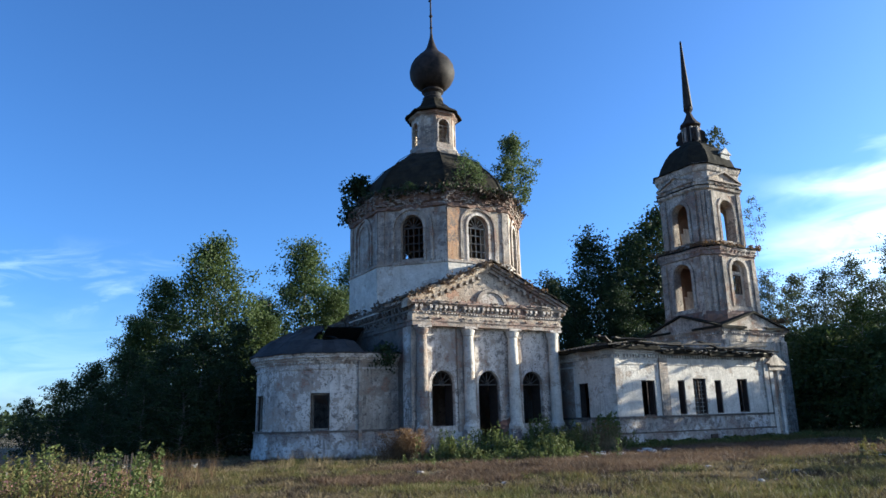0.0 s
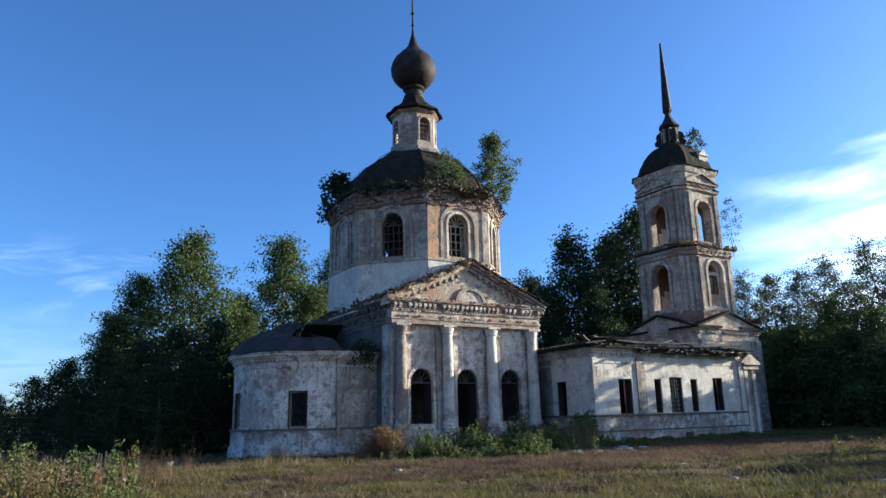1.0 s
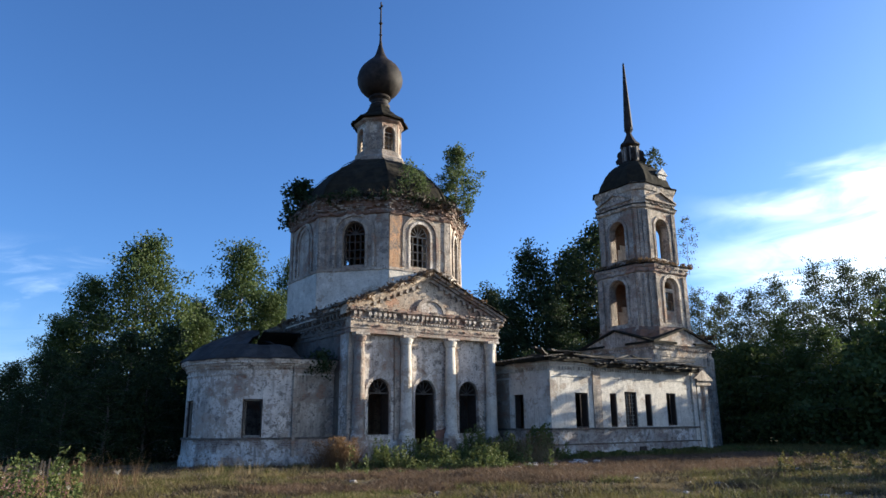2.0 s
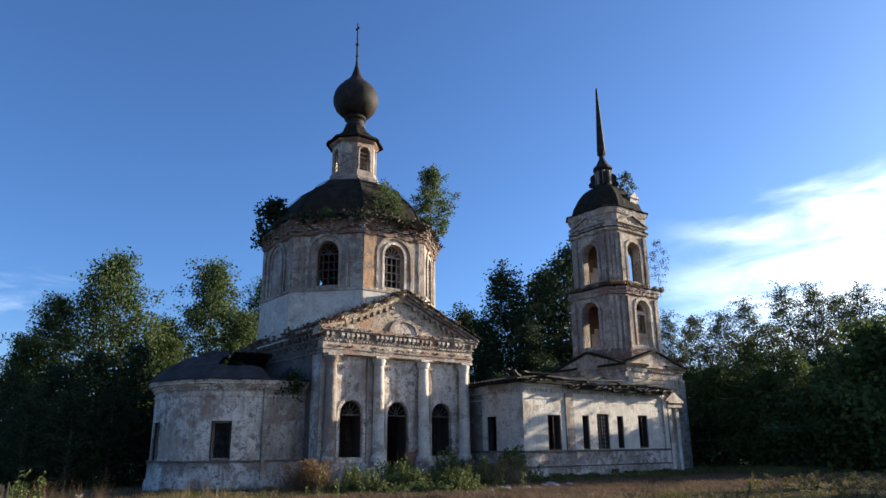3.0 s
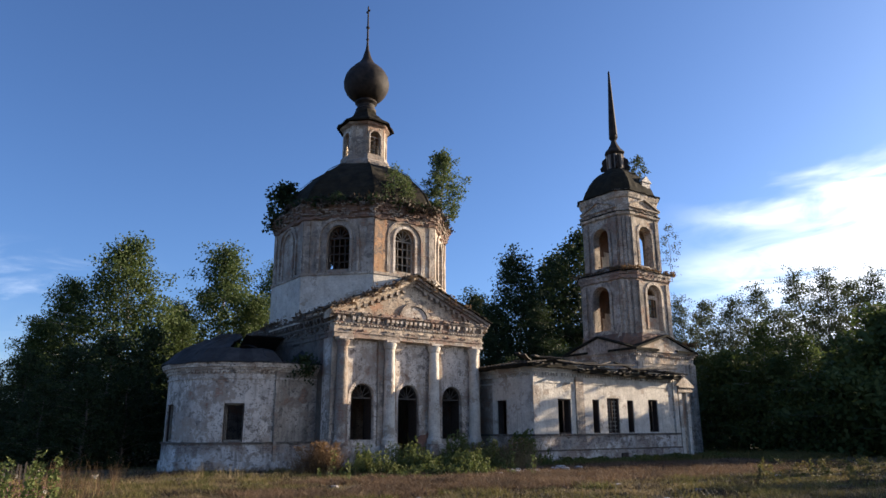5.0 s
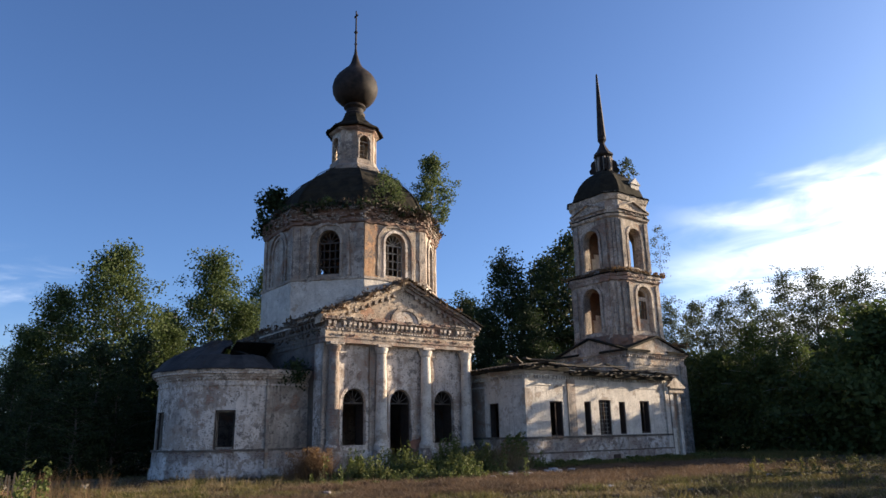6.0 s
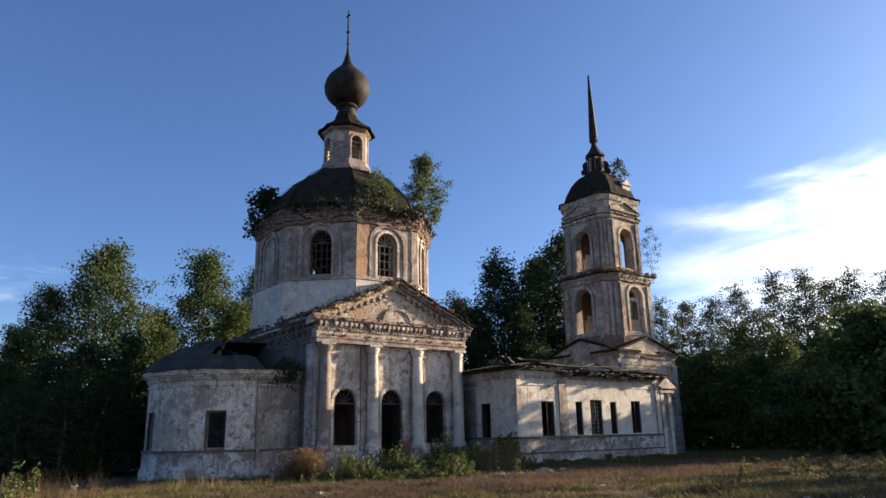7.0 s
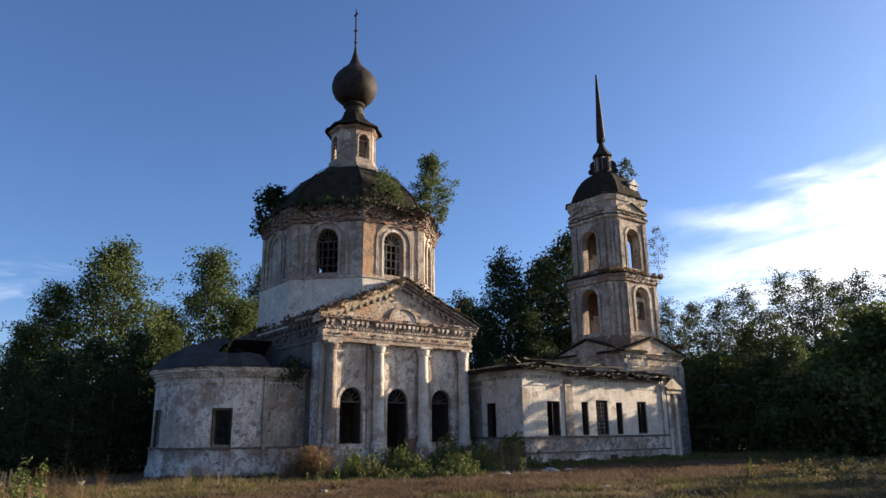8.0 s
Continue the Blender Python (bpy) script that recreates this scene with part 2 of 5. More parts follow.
def ground_mat():
    m, n, l, b = mat("mown_meadow", 0.97)
    f, g, k = noise_node(n, l, 3.5, 9, 0.75), noise_node(n, l, 0.22, 5, 0.6), noise_node(n, l, 0.5, 6, 0.65, (0.6, 1.6, 1))
    col = blend(n, l, ramp(n, l, f, 0.35, 0.7), (0.17, 0.125, 0.062), (0.085, 0.066, 0.036))
    col = blend(n, l, ramp(n, l, g, 0.46, 0.62), col, (0.085, 0.078, 0.03))
    col = blend(n, l, ramp(n, l, k, 0.52, 0.66), col, (0.085, 0.05, 0.036))
    d = noise_node(n, l, 1.1, 8, 0.75)
    col = blend(n, l, ramp(n, l, d, 0.5, 0.62, (0.0, 0.75)), col, (0.05, 0.036, 0.024))
    l.new(col, b.inputs["Base Color"])
    bump(n, l, b, f, 1.0, 0.2)
    return m


GROUND = ground_mat()

RUSTY = plaster("limewash_rust_stained", (0.50, 0.33, 0.20), (0.44, 0.20, 0.08), (0.44, 0.20, 0.10), 0.36, 0.9)

# ---- building tools ----


def thing(name, at, label, category, group="", kind=""):
    ob = new(name)
    ob.location = at
    return tagged(ob, label, category, group, kind)


def link(name, me, material, parent=None, label=""):
    me.materials.append(material)
    ob = new(name, me)
    if parent:
        ob.parent = parent
        if parent.type == 'EMPTY':
            ob.matrix_parent_inverse = Matrix.Translation(-parent.location)
    return tagged(ob, label)


def part(name, bm, material, parent=None, label="", smooth=False):
    bmesh.ops.recalc_face_normals(bm, faces=bm.faces)
    me = bpy.data.meshes.new(name)
    bm.to_mesh(me)
    bm.free()
    if smooth:
        me.shade_smooth()
        me.set_sharp_from_angle(angle=radians(38))
    return link(name, me, material, parent, label)


def box(bm, x0, x1, y0, y1, z0, z1, m=None):
    v = [bm.verts.new((m or Matrix()) @ Vector((x, y, z))) for z in (z0, z1) for x, y in ((x0, y0), (x1, y0), (x1, y1), (x0, y1))]
    for f in ((3, 2, 1, 0), (4, 5, 6, 7), (0, 1, 5, 4), (1, 2, 6, 5), (2, 3, 7, 6), (3, 0, 4, 7)):
        bm.faces.new([v[i] for i in f])
    return v


def loft(bm, rings, cap=True, closed=True):
    rows = [[bm.verts.new(p) for p in r] for r in rings]
    n = len(rows[0])
    for a, b in zip(rows, rows[1:]):
        for i in range(n if closed else n - 1):
            bm.faces.new((a[i], a[(i + 1) % n], b[(i + 1) % n], b[i]))
    if cap and closed:
        bm.faces.new(rows[0][::-1])
        bm.faces.new(rows[-1])


def lathe(bm, profile, cx, cy, n=24, phase=0.0, cap=True):
    loft(bm, [[(cx + r * math.cos(phase + 2 * math.pi * i / n), cy + r * math.sin(phase + 2 * math.pi * i / n), z) for i in range(n)] for r, z in profile], cap)


def eight(h, c):
    """Outline of a square of half width h with corners cut by c, counter-clockwise from the south face."""
    k = h - c
    return [(-k, -h), (k, -h), (h, -k), (h, k), (k, h), (-k, h), (-h, k), (-h, -k)]


def slabs(bm, cells, place, th):
    """One solid from flat cells that share edges: front, back, and sides where no cell adjoins."""
    verts, count, sides = {}, {}, []
    def vert(p, d):
        key = (round(p[0], 4), round(p[1], 4), d)
        if key not in verts:
            verts[key] = bm.verts.new(place(p[0], p[1], d))
        return verts[key]
    for c in cells:
        bm.faces.new([vert(p, 0) for p in c])
        bm.faces.new([vert(p, th) for p in reversed(c)])
        for p, q in zip(c, c[1:] + c[:1]):
            k = frozenset(((round(p[0], 4), round(p[1], 4)), (round(q[0], 4), round(q[1], 4))))
            count[k] = count.get(k, 0) + 1
            sides.append((k, p, q))
    for k, p, q in sides:
        if count[k] == 1:
            bm.faces.new((vert(q, 0), vert(p, 0), vert(p, th), vert(q, th)))


def wall(bm, m, x0, x1, z0, z1, th, ops=(), slices=10):
    """A wall along local x, its face at local y = 0 and its back at th. ops: (centre, half width, sill, spring, rise)."""
    cells, x, left = [], x0, []
    for c, hw, sill, spring, rise in sorted(ops):
        marks = [z for z in (sill, spring) if z0 < z < z1]
        cells.append([(x, z0), (c - hw, z0)] + [(c - hw, z) for z in marks] + [(c - hw, z1), (x, z1)] + [(x, z) for z in reversed(left)])
        if sill > z0:
            cells.append([(c - hw, z0), (c + hw, z0), (c + hw, sill), (c - hw, sill)])
        if spring < z1:
            n = slices if rise else 1
            a = [(c - hw * math.cos(math.pi * i / n), spring + rise * math.sin(math.pi * i / n)) for i in range(n + 1)]
            for p, q in zip(a, a[1:]):
                cells.append([p, q, (q[0], z1), (p[0], z1)])
        x, left = c + hw, marks
    cells.append([(x, z0), (x1, z0), (x1, z1), (x, z1)] + [(x, z) for z in reversed(left)])
    slabs(bm, cells, lambda u, z, d: m @ Vector((u, d, z)), th)


def arch_trim(bm, m, c, hw, sill, spring, rise, width, proud, legs=True, slices=12):
    """A raised surround of an arched opening."""
    inner = [(c - hw * math.cos(math.pi * i / slices), spring + rise * math.sin(math.pi * i / slices)) for i in range(slices + 1)]
    outer = [(c - (hw + width) * math.cos(math.pi * i / slices), spring + (rise + width) * math.sin(math.pi * i / slices)) for i in range(slices + 1)]
    if legs:
        inner = [(c - hw, sill)] + inner + [(c + hw, sill)]
        outer = [(c - hw - width, sill)] + outer + [(c + hw + width, sill)]
    ring = []
    for p, q in zip(inner, outer):
        ring.append([m @ Vector((p[0], 0.02, p[1])), m @ Vector((p[0], -proud, p[1])), m @ Vector((q[0], -proud, q[1])), m @ Vector((q[0], 0.02, q[1]))])
    loft(bm, ring)


def lattice(name, m, c, hw, sill, spring, rise, depth, parent, material, cols=3, rows=4, bar=0.05, fan=True, below=True, gaps=()):
    """A window frame with glazing bars; below: whether the part under the arch keeps its bars."""
    bm = bmesh.new()
    y0, y1 = depth, depth + 0.06
    n = 12
    arc = [(c - hw * math.cos(math.pi * i / n), spring + rise * math.sin(math.pi * i / n)) for i in range(n + 1)]
    t = bar * 1.5
    inn = [(c + (x - c) * (1 - t / hw), spring + (z - spring) * (1 - t / rise)) for x, z in arc]
    if below:
        arc = [(c - hw, sill)] + arc + [(c + hw, sill)]
        inn = [(c - hw + t, sill)] + inn + [(c + hw - t, sill)]
    loft(bm, [[m @ Vector((p[0], y0, p[1])), m @ Vector((q[0], y0, q[1])), m @ Vector((q[0], y1, q[1])), m @ Vector((p[0], y1, p[1]))] for p, q in zip(arc, inn)])
    box(bm, c - hw, c + hw, y0, y1, spring - bar, spring + bar * 0.6, m)
    if below:
        box(bm, c - hw, c + hw, y0, y1, sill, sill + t, m)
    frame_ob = part(name, bm, material, parent)
    def bar_ob(x0, x1, z0, z1):
        b = bmesh.new()
        box(b, x0, x1, y0 + 0.01, y1 - 0.01, z0, z1, m)
        part("glazing_bar", b, material, frame_ob)
    if below:
        for i in range(1, cols):
            x = c - hw + 2 * hw * i / cols
            bar_ob(x - bar / 2, x + bar / 2, sill, spring)
        for j in range(1, rows):
            if j in gaps:
                continue
            z = sill + (spring - sill) * j / rows
            bar_ob(c - hw, c + hw, z - bar / 2, z + bar / 2)
    if fan:
        b = bmesh.new()
        for a in (30, 60, 90, 120, 150):
            w = Vector((math.cos(radians(a)) * hw * 0.97, 0, math.sin(radians(a)) * rise * 0.97))
            s = Vector((-w.z, 0, w.x)).normalized() * bar * 0.45
            o = Vector((c, 0, spring))
            pts = [o + s, o - s, o + w - s, o + w + s]
            loft(b, [[m @ (p + Vector((0, y0 + 0.01, 0))) for p in pts], [m @ (p + Vector((0, y1 - 0.01, 0))) for p in pts]])
        part("fan_bars", b, material, frame_ob)
    return frame_ob


def shade_lining(m, c, hw, sill, spring, rise, d0, d1, parent):
    """Added dark lining that puts the shade of an opening's reveals into colour."""
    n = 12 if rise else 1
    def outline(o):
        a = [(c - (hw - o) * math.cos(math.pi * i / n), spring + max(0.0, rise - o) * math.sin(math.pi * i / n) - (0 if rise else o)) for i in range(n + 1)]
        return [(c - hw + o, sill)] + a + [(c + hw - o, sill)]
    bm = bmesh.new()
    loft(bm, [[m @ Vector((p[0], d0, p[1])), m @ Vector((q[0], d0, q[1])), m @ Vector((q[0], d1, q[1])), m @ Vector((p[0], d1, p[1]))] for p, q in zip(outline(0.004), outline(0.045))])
    part("reveal_shade", bm, TIMBER_SHADE, parent)


def dentils(bm, m, x0, x1, z0, z1, size, gap, proud, lose=0.0, seed=3):
    rnd = random.Random(seed)
    n = int((x1 - x0) / (size + gap))
    step = (x1 - x0) / n
    for i in range(n):
        if rnd.random() < lose:
            continue
        x = x0 + step * (i + 0.5) - size / 2
        dz = rnd.uniform(-0.012, 0.012)
        box(bm, x, x + size, -proud * rnd.uniform(0.8, 1.05), 0.02, z0 + dz, z1, m)


def brick_course(bm, m, x0, x1, z0, rows, proud, flare=0.04, lose=0.25, seed=1, row=0.105, size=0.25):
    """Rows of worn bricks standing out from a face, each row further than the one below, some lost."""
    rnd = random.Random(seed)
    for r in range(rows):
        x = x0 + (size * 0.5 if r % 2 else 0.0)
        while x < x1 - size * 0.6:
            if rnd.random() > lose:
                out = proud + flare * r + rnd.gauss(0, 0.035)
                dz = rnd.uniform(-0.015, 0.015)
                t = m @ Matrix.Translation((x + size / 2, 0, z0 + row * r + dz)) @ Matrix.Rotation(rnd.gauss(0, 0.06), 4, "Y")
                box(bm, -size * 0.46, size * 0.46 * rnd.uniform(0.6, 1.0), -max(0.02, out), 0.04, 0.006, row * rnd.uniform(0.7, 0.92), t)
            x += size


def weather(bm, size, amount, scale=2.0, seed=0):
    """Cuts long edges to about the given size and wears the surface unevenly."""
    for _ in range(7):
        long = [e for e in bm.edges if e.calc_length() > size]
        if not long:
            break
        bmesh.ops.subdivide_edges(bm, edges=long, cuts=1, use_grid_fill=True)
    for v in bm.verts:
        p = v.co * scale + Vector((seed * 7.1, 3.3, 0))
        k = 1.0 + 1.6 * max(0.0, noise.noise(v.co * 0.7 + Vector((seed, 0, 9))))
        v.co += (noise.noise_vector(p) + 0.5 * noise.noise_vector(p * 2.7)) * amount * k


def facing(cx, cy, turn, out):
    """Local frame of a face: turn 0 looks south, 90 west along +x, -90 east along -x; out: its distance from the centre."""
    return Matrix.Translation((cx, cy, 0)) @ Matrix.Rotation(radians(turn), 4, "Z") @ Matrix.Translation((0, -out, 0))


# ---- ground ----
def ground_z(x, y):
    z = max(-0.25, min(0.12, 0.02 + 0.009 * (x + 8)))
    z += 0.10 * noise.noise(Vector((x * 0.13, y * 0.13, 0))) + 0.05 * noise.noise(Vector((x * 0.6, y * 0.6, 4)))
    return z + 0.075 * noise.noise(Vector((x * 1.5, y * 1.5, 8)))


def lines(a, b, step, reach):
    """Even lines from a to b, then ever wider ones out to reach on both sides."""
    even = [a + step * i for i in range(int((b - a) / step) + 1)]
    out = [step * 1.45 ** i for i in range(1, 21)]
    out = [o * reach / out[-1] if o > 2 else o for o in out]
    return sorted({a - o for o in out} | set(even) | {b + o for o in out})


bm = bmesh.new()
gx, gy = lines(-30, 30, 0.45, 2500), lines(-27, 6, 0.45, 2500)
grid = [[bm.verts.new((x, y, ground_z(x, y))) for y in gy] for x in gx]
for i in range(len(gx) - 1):
    for j in range(len(gy) - 1):
        bm.faces.new((grid[i][j], grid[i + 1][j], grid[i + 1][j + 1], grid[i][j + 1]))
ground = part("ground", bm, GROUND, None, "dry mown meadow with green and russet patches", True)
tagged(ground, category="ground", kind="structure")

YO = 5.815          # the church's long axis

# ---- apse ----
AX, AR = -7.23, 4.274
apse = thing("church_apse", (AX, YO, 0), "low rounded church apse, peeling white limewash, caved-in iron roof", "church")
APSE_WINDOWS = (-29.0, -88.0, -147.0)
SEG = 4.0


def apse_ring(bm, r, z0, z1, th, ops=()):
    """A half-round wall of flat slabs from the south side round the east to the north; ops: (angle, half width in degrees, sill, top)."""
    cuts = sorted({-i * SEG for i in range(int(180 / SEG) + 1)} | {o[0] + k * o[1] for o in ops for k in (-1, 1)}, reverse=True)
    zs = sorted({z0, z1} | {z for o in ops for z in o[2:]})
    cells = []
    for p, q in zip(cuts, cuts[1:]):
        for s, t in zip(zs, zs[1:]):
            if not any(abs((p + q) / 2 - c) < hw and lo - 0.01 < s and t < hi + 0.01 for c, hw, lo, hi in ops):
                cells.append([(p, s), (q, s), (q, t), (p, t)])
    slabs(bm, cells, lambda g, z, d: (AX + (r - d) * math.sin(radians(g)), YO - (r - d) * math.cos(radians(g)), z), th)


ops = [(a, 6.9, 1.48, 3.39) for a in APSE_WINDOWS]
bm = bmesh.new()
apse_ring(bm, AR, 1.3, 5.05, 0.7, ops)
part("apse_wall", bm, WHITE, apse)
bm = bmesh.new()
wall(bm, facing(0, YO, 0, AR), AX, -4.9, 1.3, 5.05, 0.7)
part("apse_side_wall", bm, GREYED, apse, "grey streaked side wall")
bm = bmesh.new()
wall(bm, facing(0, YO, 180, AR), 4.9, -AX, 1.3, 5.05, 0.7)
part("apse_side_wall", bm, GREYED, apse)
bm = bmesh.new()
apse_ring(bm, AR + 0.09, -0.6, 1.38, 0.8)
wall(bm, facing(0, YO, 0, AR + 0.09), AX, -4.9, -0.6, 1.38, 0.7)
weather(bm, 0.5, 0.016, 2.0)
part("plinth", bm, PLINTH, apse, "stained plinth with flaking whitewash")
bm = bmesh.new()
apse_ring(bm, AR + 0.17, -0.6, 0.5, 0.8)
wall(bm, facing(0, YO, 0, AR + 0.17), AX, -4.9, -0.6, 0.5, 0.7)
weather(bm, 0.3, 0.06, 2.4)
part("footing", bm, PLINTH, apse, "crumbling stained footing")
bm = bmesh.new()
apse_ring(bm, AR + 0.16, 1.36, 1.46, 0.5)
wall(bm, facing(0, YO, 0, AR + 0.16), AX, -4.9, 1.36, 1.46, 0.4)
weather(bm, 0.3, 0.016, 2.4)
part("string_course", bm, GRIME_SHADE, apse, "dark dirty ledge")
bm = bmesh.new()
for r, z0, z1 in ((0.06, 4.62, 4.72), (0.10, 5.0, 5.1), (0.20, 5.1, 5.22), (0.34, 5.22, 5.34), (0.40, 5.34, 5.44)):
    apse_ring(bm, AR + r, z0, z1, 0.5)
    wall(bm, facing(0, YO, 0, AR + r), AX, -4.9, z0, z1, 0.4)
weather(bm, 0.5, 0.02, 2.0)
part("cornice", bm, WHITE, apse)
bm = bmesh.new()
for i in range(58):
    a = -1.5 - i * 3.05
    m = facing(AX, YO, a, AR)
    dentils(bm, m, -0.07, 0.07, 4.93, 5.06, 0.12, 0.01, 0.13)
tagged(part("dentil_course", bm, WHITE, apse), kind="stuff")
bm = bmesh.new()
box(bm, AX - 0.16, AX + 0.02, YO - AR - 0.16, YO - AR + 0.1, -0.4, 5.1)
part("pilaster_strip", bm, GREYED, apse)
# iron roof: sheets over the half-round, two fallen in beside the nave
ring_n = 20


def roof_point(a, f):
    r = (AR + 0.5) * (1 - f) + 0.2 * f
    z = 5.46 + 1.85 * (1 - max(0.0, 1 - f) ** 1.9) + (0.10 + 0.5 * f) * noise.noise(Vector((a * 0.05, f * 3.2, 2)))
    return Vector((AX - 0.5 * f + r * math.sin(radians(a)), YO - r * math.cos(radians(a)), z))


def sheet(pts, seed):
    b = bmesh.new()
    loft(b, [[p - Vector((0, 0, 0.03)) for p in pts], [p + Vector((0, 0, 0.02)) for p in pts]])
    weather(b, 0.5, 0.035, 1.8, seed)
    part("roof_sheet", b, ROOF_GREY, apse)


for i in range(ring_n):
    for j in range(4):
        if (i < 3 and j > 0) or (i == 3 and j == 1):
            continue
        a0, a1 = -180 * i / ring_n + 0.3, -180 * (i + 1) / ring_n - 0.3
        sheet([roof_point(a0, j / 4), roof_point(a1, j / 4), roof_point(a1, (j + 1) / 4 + 0.01), roof_point(a0, (j + 1) / 4 + 0.01)], i)
for k, pts in enumerate((((AX, YO - AR - 0.45, 5.46), (-4.95, YO - AR - 0.45, 5.48), (-4.95, YO - AR + 0.5, 5.72), (AX, YO - AR + 0.3, 5.55)),
                         ((AX - 0.9, YO - 2.9, 6.45), (AX + 0.7, YO - 3.1, 5.62), (AX + 0.3, YO - 1.6, 5.7), (AX - 1.0, YO - 1.3, 6.7)),
                         ((AX + 1.0, YO - 3.2, 5.6), (AX + 2.2, YO - 3.3, 5.9), (AX + 2.25, YO - 2.2, 6.5), (AX + 1.3, YO - 2.0, 5.6)),
                         ((AX - 0.2, YO + 0.2, 7.45), (-4.95, YO + 0.2, 7.5), (-4.95, YO + AR + 0.5, 5.48), (AX, YO + AR + 0.5, 5.46)))):
    sheet([Vector(p) for p in pts], 30 + k)
for a in APSE_WINDOWS:
    bm = bmesh.new()
    m = facing(AX, YO, a, AR)
    for x0, x1, z0, z1 in ((-0.5, -0.42, 1.5, 3.38), (0.42, 0.5, 1.5, 3.38), (-0.42, 0.42, 3.3, 3.38), (-0.42, 0.42, 1.5, 1.58)):
        box(bm, x0, x1, 0.2, 0.3, z0, z1, m)
    shade_lining(m, 0, 0.49, 1.48, 3.39, 0, 0.1, 0.72, apse)
    win = part("window_frame", bm, FRAME, apse)
    bm = bmesh.new()
    box(bm, -0.62, 0.62, -0.05, 0.3, 1.40, 1.48, m)
    part("window_sill", bm, PLINTH, win)

# ---- nave with its portico front ----
NW = 5.0
nave = thing("church_nave", (0, YO, 0), "church nave with columned portico front, dentilled cornice and pediment", "church")
S0 = facing(0, 0, 0, 0)
openings = [(-3.05, 0.69, 1.52, 3.72, 0.75), (-0.08, 0.69, 0.45, 3.72, 0.75), (2.95, 0.69, 1.52, 3.72, 0.75)]
bm = bmesh.new()
wall(bm, S0, -NW, NW, 1.1, 7.0, 0.9, openings)
part("front_wall", bm, WHITE, nave, "peeling white front wall with three arched openings")
# east wall: grime and the roof's shade both painted into its colour
bm = bmesh.new()
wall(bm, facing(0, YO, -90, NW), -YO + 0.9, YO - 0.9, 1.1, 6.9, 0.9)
part("east_wall", bm, GRIME_SHADE, nave, "blackened side wall over the apse, grime and shade in its colour")
bm = bmesh.new()
wall(bm, facing(0, YO, 90, NW), -YO + 0.9, YO - 0.9, -0.5, 6.9, 0.9)
part("west_wall", bm, INSIDE, nave)
bm = bmesh.new()
wall(bm, facing(0, YO, 180, YO), -NW, NW, -0.5, 6.9, 0.9)
part("north_wall", bm, GREYED, nave)
bm = bmesh.new()
wall(bm, facing(0, 0, 0, 0.1), -NW - 0.1, NW + 0.1, -0.5, 1.25, 1.0, [(-0.08, 0.69, 0.45, 1.25, 0)])
wall(bm, facing(0, YO, -90, NW + 0.1), -YO + 0.9, YO, -0.5, 1.25, 1.0)
part("plinth", bm, PLINTH, nave, "stained plinth with crumbling plaster")
bm = bmesh.new()
box(bm, -4.1, 4.1, 0.9, 2 * YO - 0.9, 0.2, 0.42)
part("inner_floor", bm, WOOD, nave)
# columns and the pilasters behind them
for x in (-4.45, -1.5, 1.5, 4.45):
    bm = bmesh.new()
    lathe(bm, [(0.42, 1.25), (0.42, 1.5), (0.36, 1.56), (0.33, 1.7), (0.33, 2.4), (0.325, 3.2), (0.31, 4.0), (0.30, 4.8), (0.285, 5.6), (0.27, 6.35), (0.33, 6.42), (0.33, 6.5), (0.38, 6.6), (0.38, 6.73)], x, -0.29, 20)
    weather(bm, 0.45, 0.022, 2.5, x)
    col = part("column", bm, CROWN if x < -4 else CLEAN, nave, "round engaged column worn to pinkish brick" if x < -4 else "round engaged column with flaking whitewash", True)
    bm = bmesh.new()
    box(bm, x - 0.45, x + 0.45, -0.62, 0.05, 0.2, 1.27)
    box(bm, x - 0.52, x + 0.52, -0.70, 0.05, -0.3, 0.4)
    weather(bm, 0.3, 0.03, 2.2, x)
    part("pedestal", bm, PLINTH, col)
    bm = bmesh.new()
    box(bm, x - 0.42, x + 0.42, -0.68, 0.02, 6.73, 6.86)
    part("capital", bm, WHITE, col)
for x in (-4.72, -1.85, 1.85, 4.72):
    bm = bmesh.new()
    box(bm, x - 0.3, x + 0.3, -0.14, 0.05, 1.2, 6.86)
    weather(bm, 0.35, 0.025, 2.2, x)
    part("pilaster", bm, GREYED, nave)
bm = bmesh.new()
loft(bm, [[(1.25 + 0.72 * math.cos(a) * (1 + 0.18 * math.sin(3 * a)), y, 1.25 + 0.62 * math.sin(a) * (1 + 0.15 * math.cos(5 * a))) for a in (2 * math.pi * i / 22 for i in range(22))] for y in (-0.135, 0.02)])
part("bare_brick_patch", bm, REDBRICK, nave, "patch of exposed red brick")
# entablature: one moulding a level and side; the east's colour holds grime and shade
for k, (o, z0, z1) in enumerate(((0.05, 6.86, 7.1), (0.1, 7.1, 7.2), (0.06, 7.2, 7.62), (0.14, 7.62, 7.7), (0.07, 7.7, 7.98), (0.22, 7.98, 8.08), (0.32, 8.08, 8.2))):
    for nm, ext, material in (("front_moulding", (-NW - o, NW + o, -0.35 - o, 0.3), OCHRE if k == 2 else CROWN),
                              ("east_moulding", (-NW - o, -NW + 0.3, 0.3, 2 * YO + 0.2), GRIME_SHADE),
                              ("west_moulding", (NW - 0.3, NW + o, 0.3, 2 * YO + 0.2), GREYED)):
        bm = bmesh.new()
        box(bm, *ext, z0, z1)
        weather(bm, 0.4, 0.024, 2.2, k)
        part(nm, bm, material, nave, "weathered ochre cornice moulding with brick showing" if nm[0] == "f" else "")
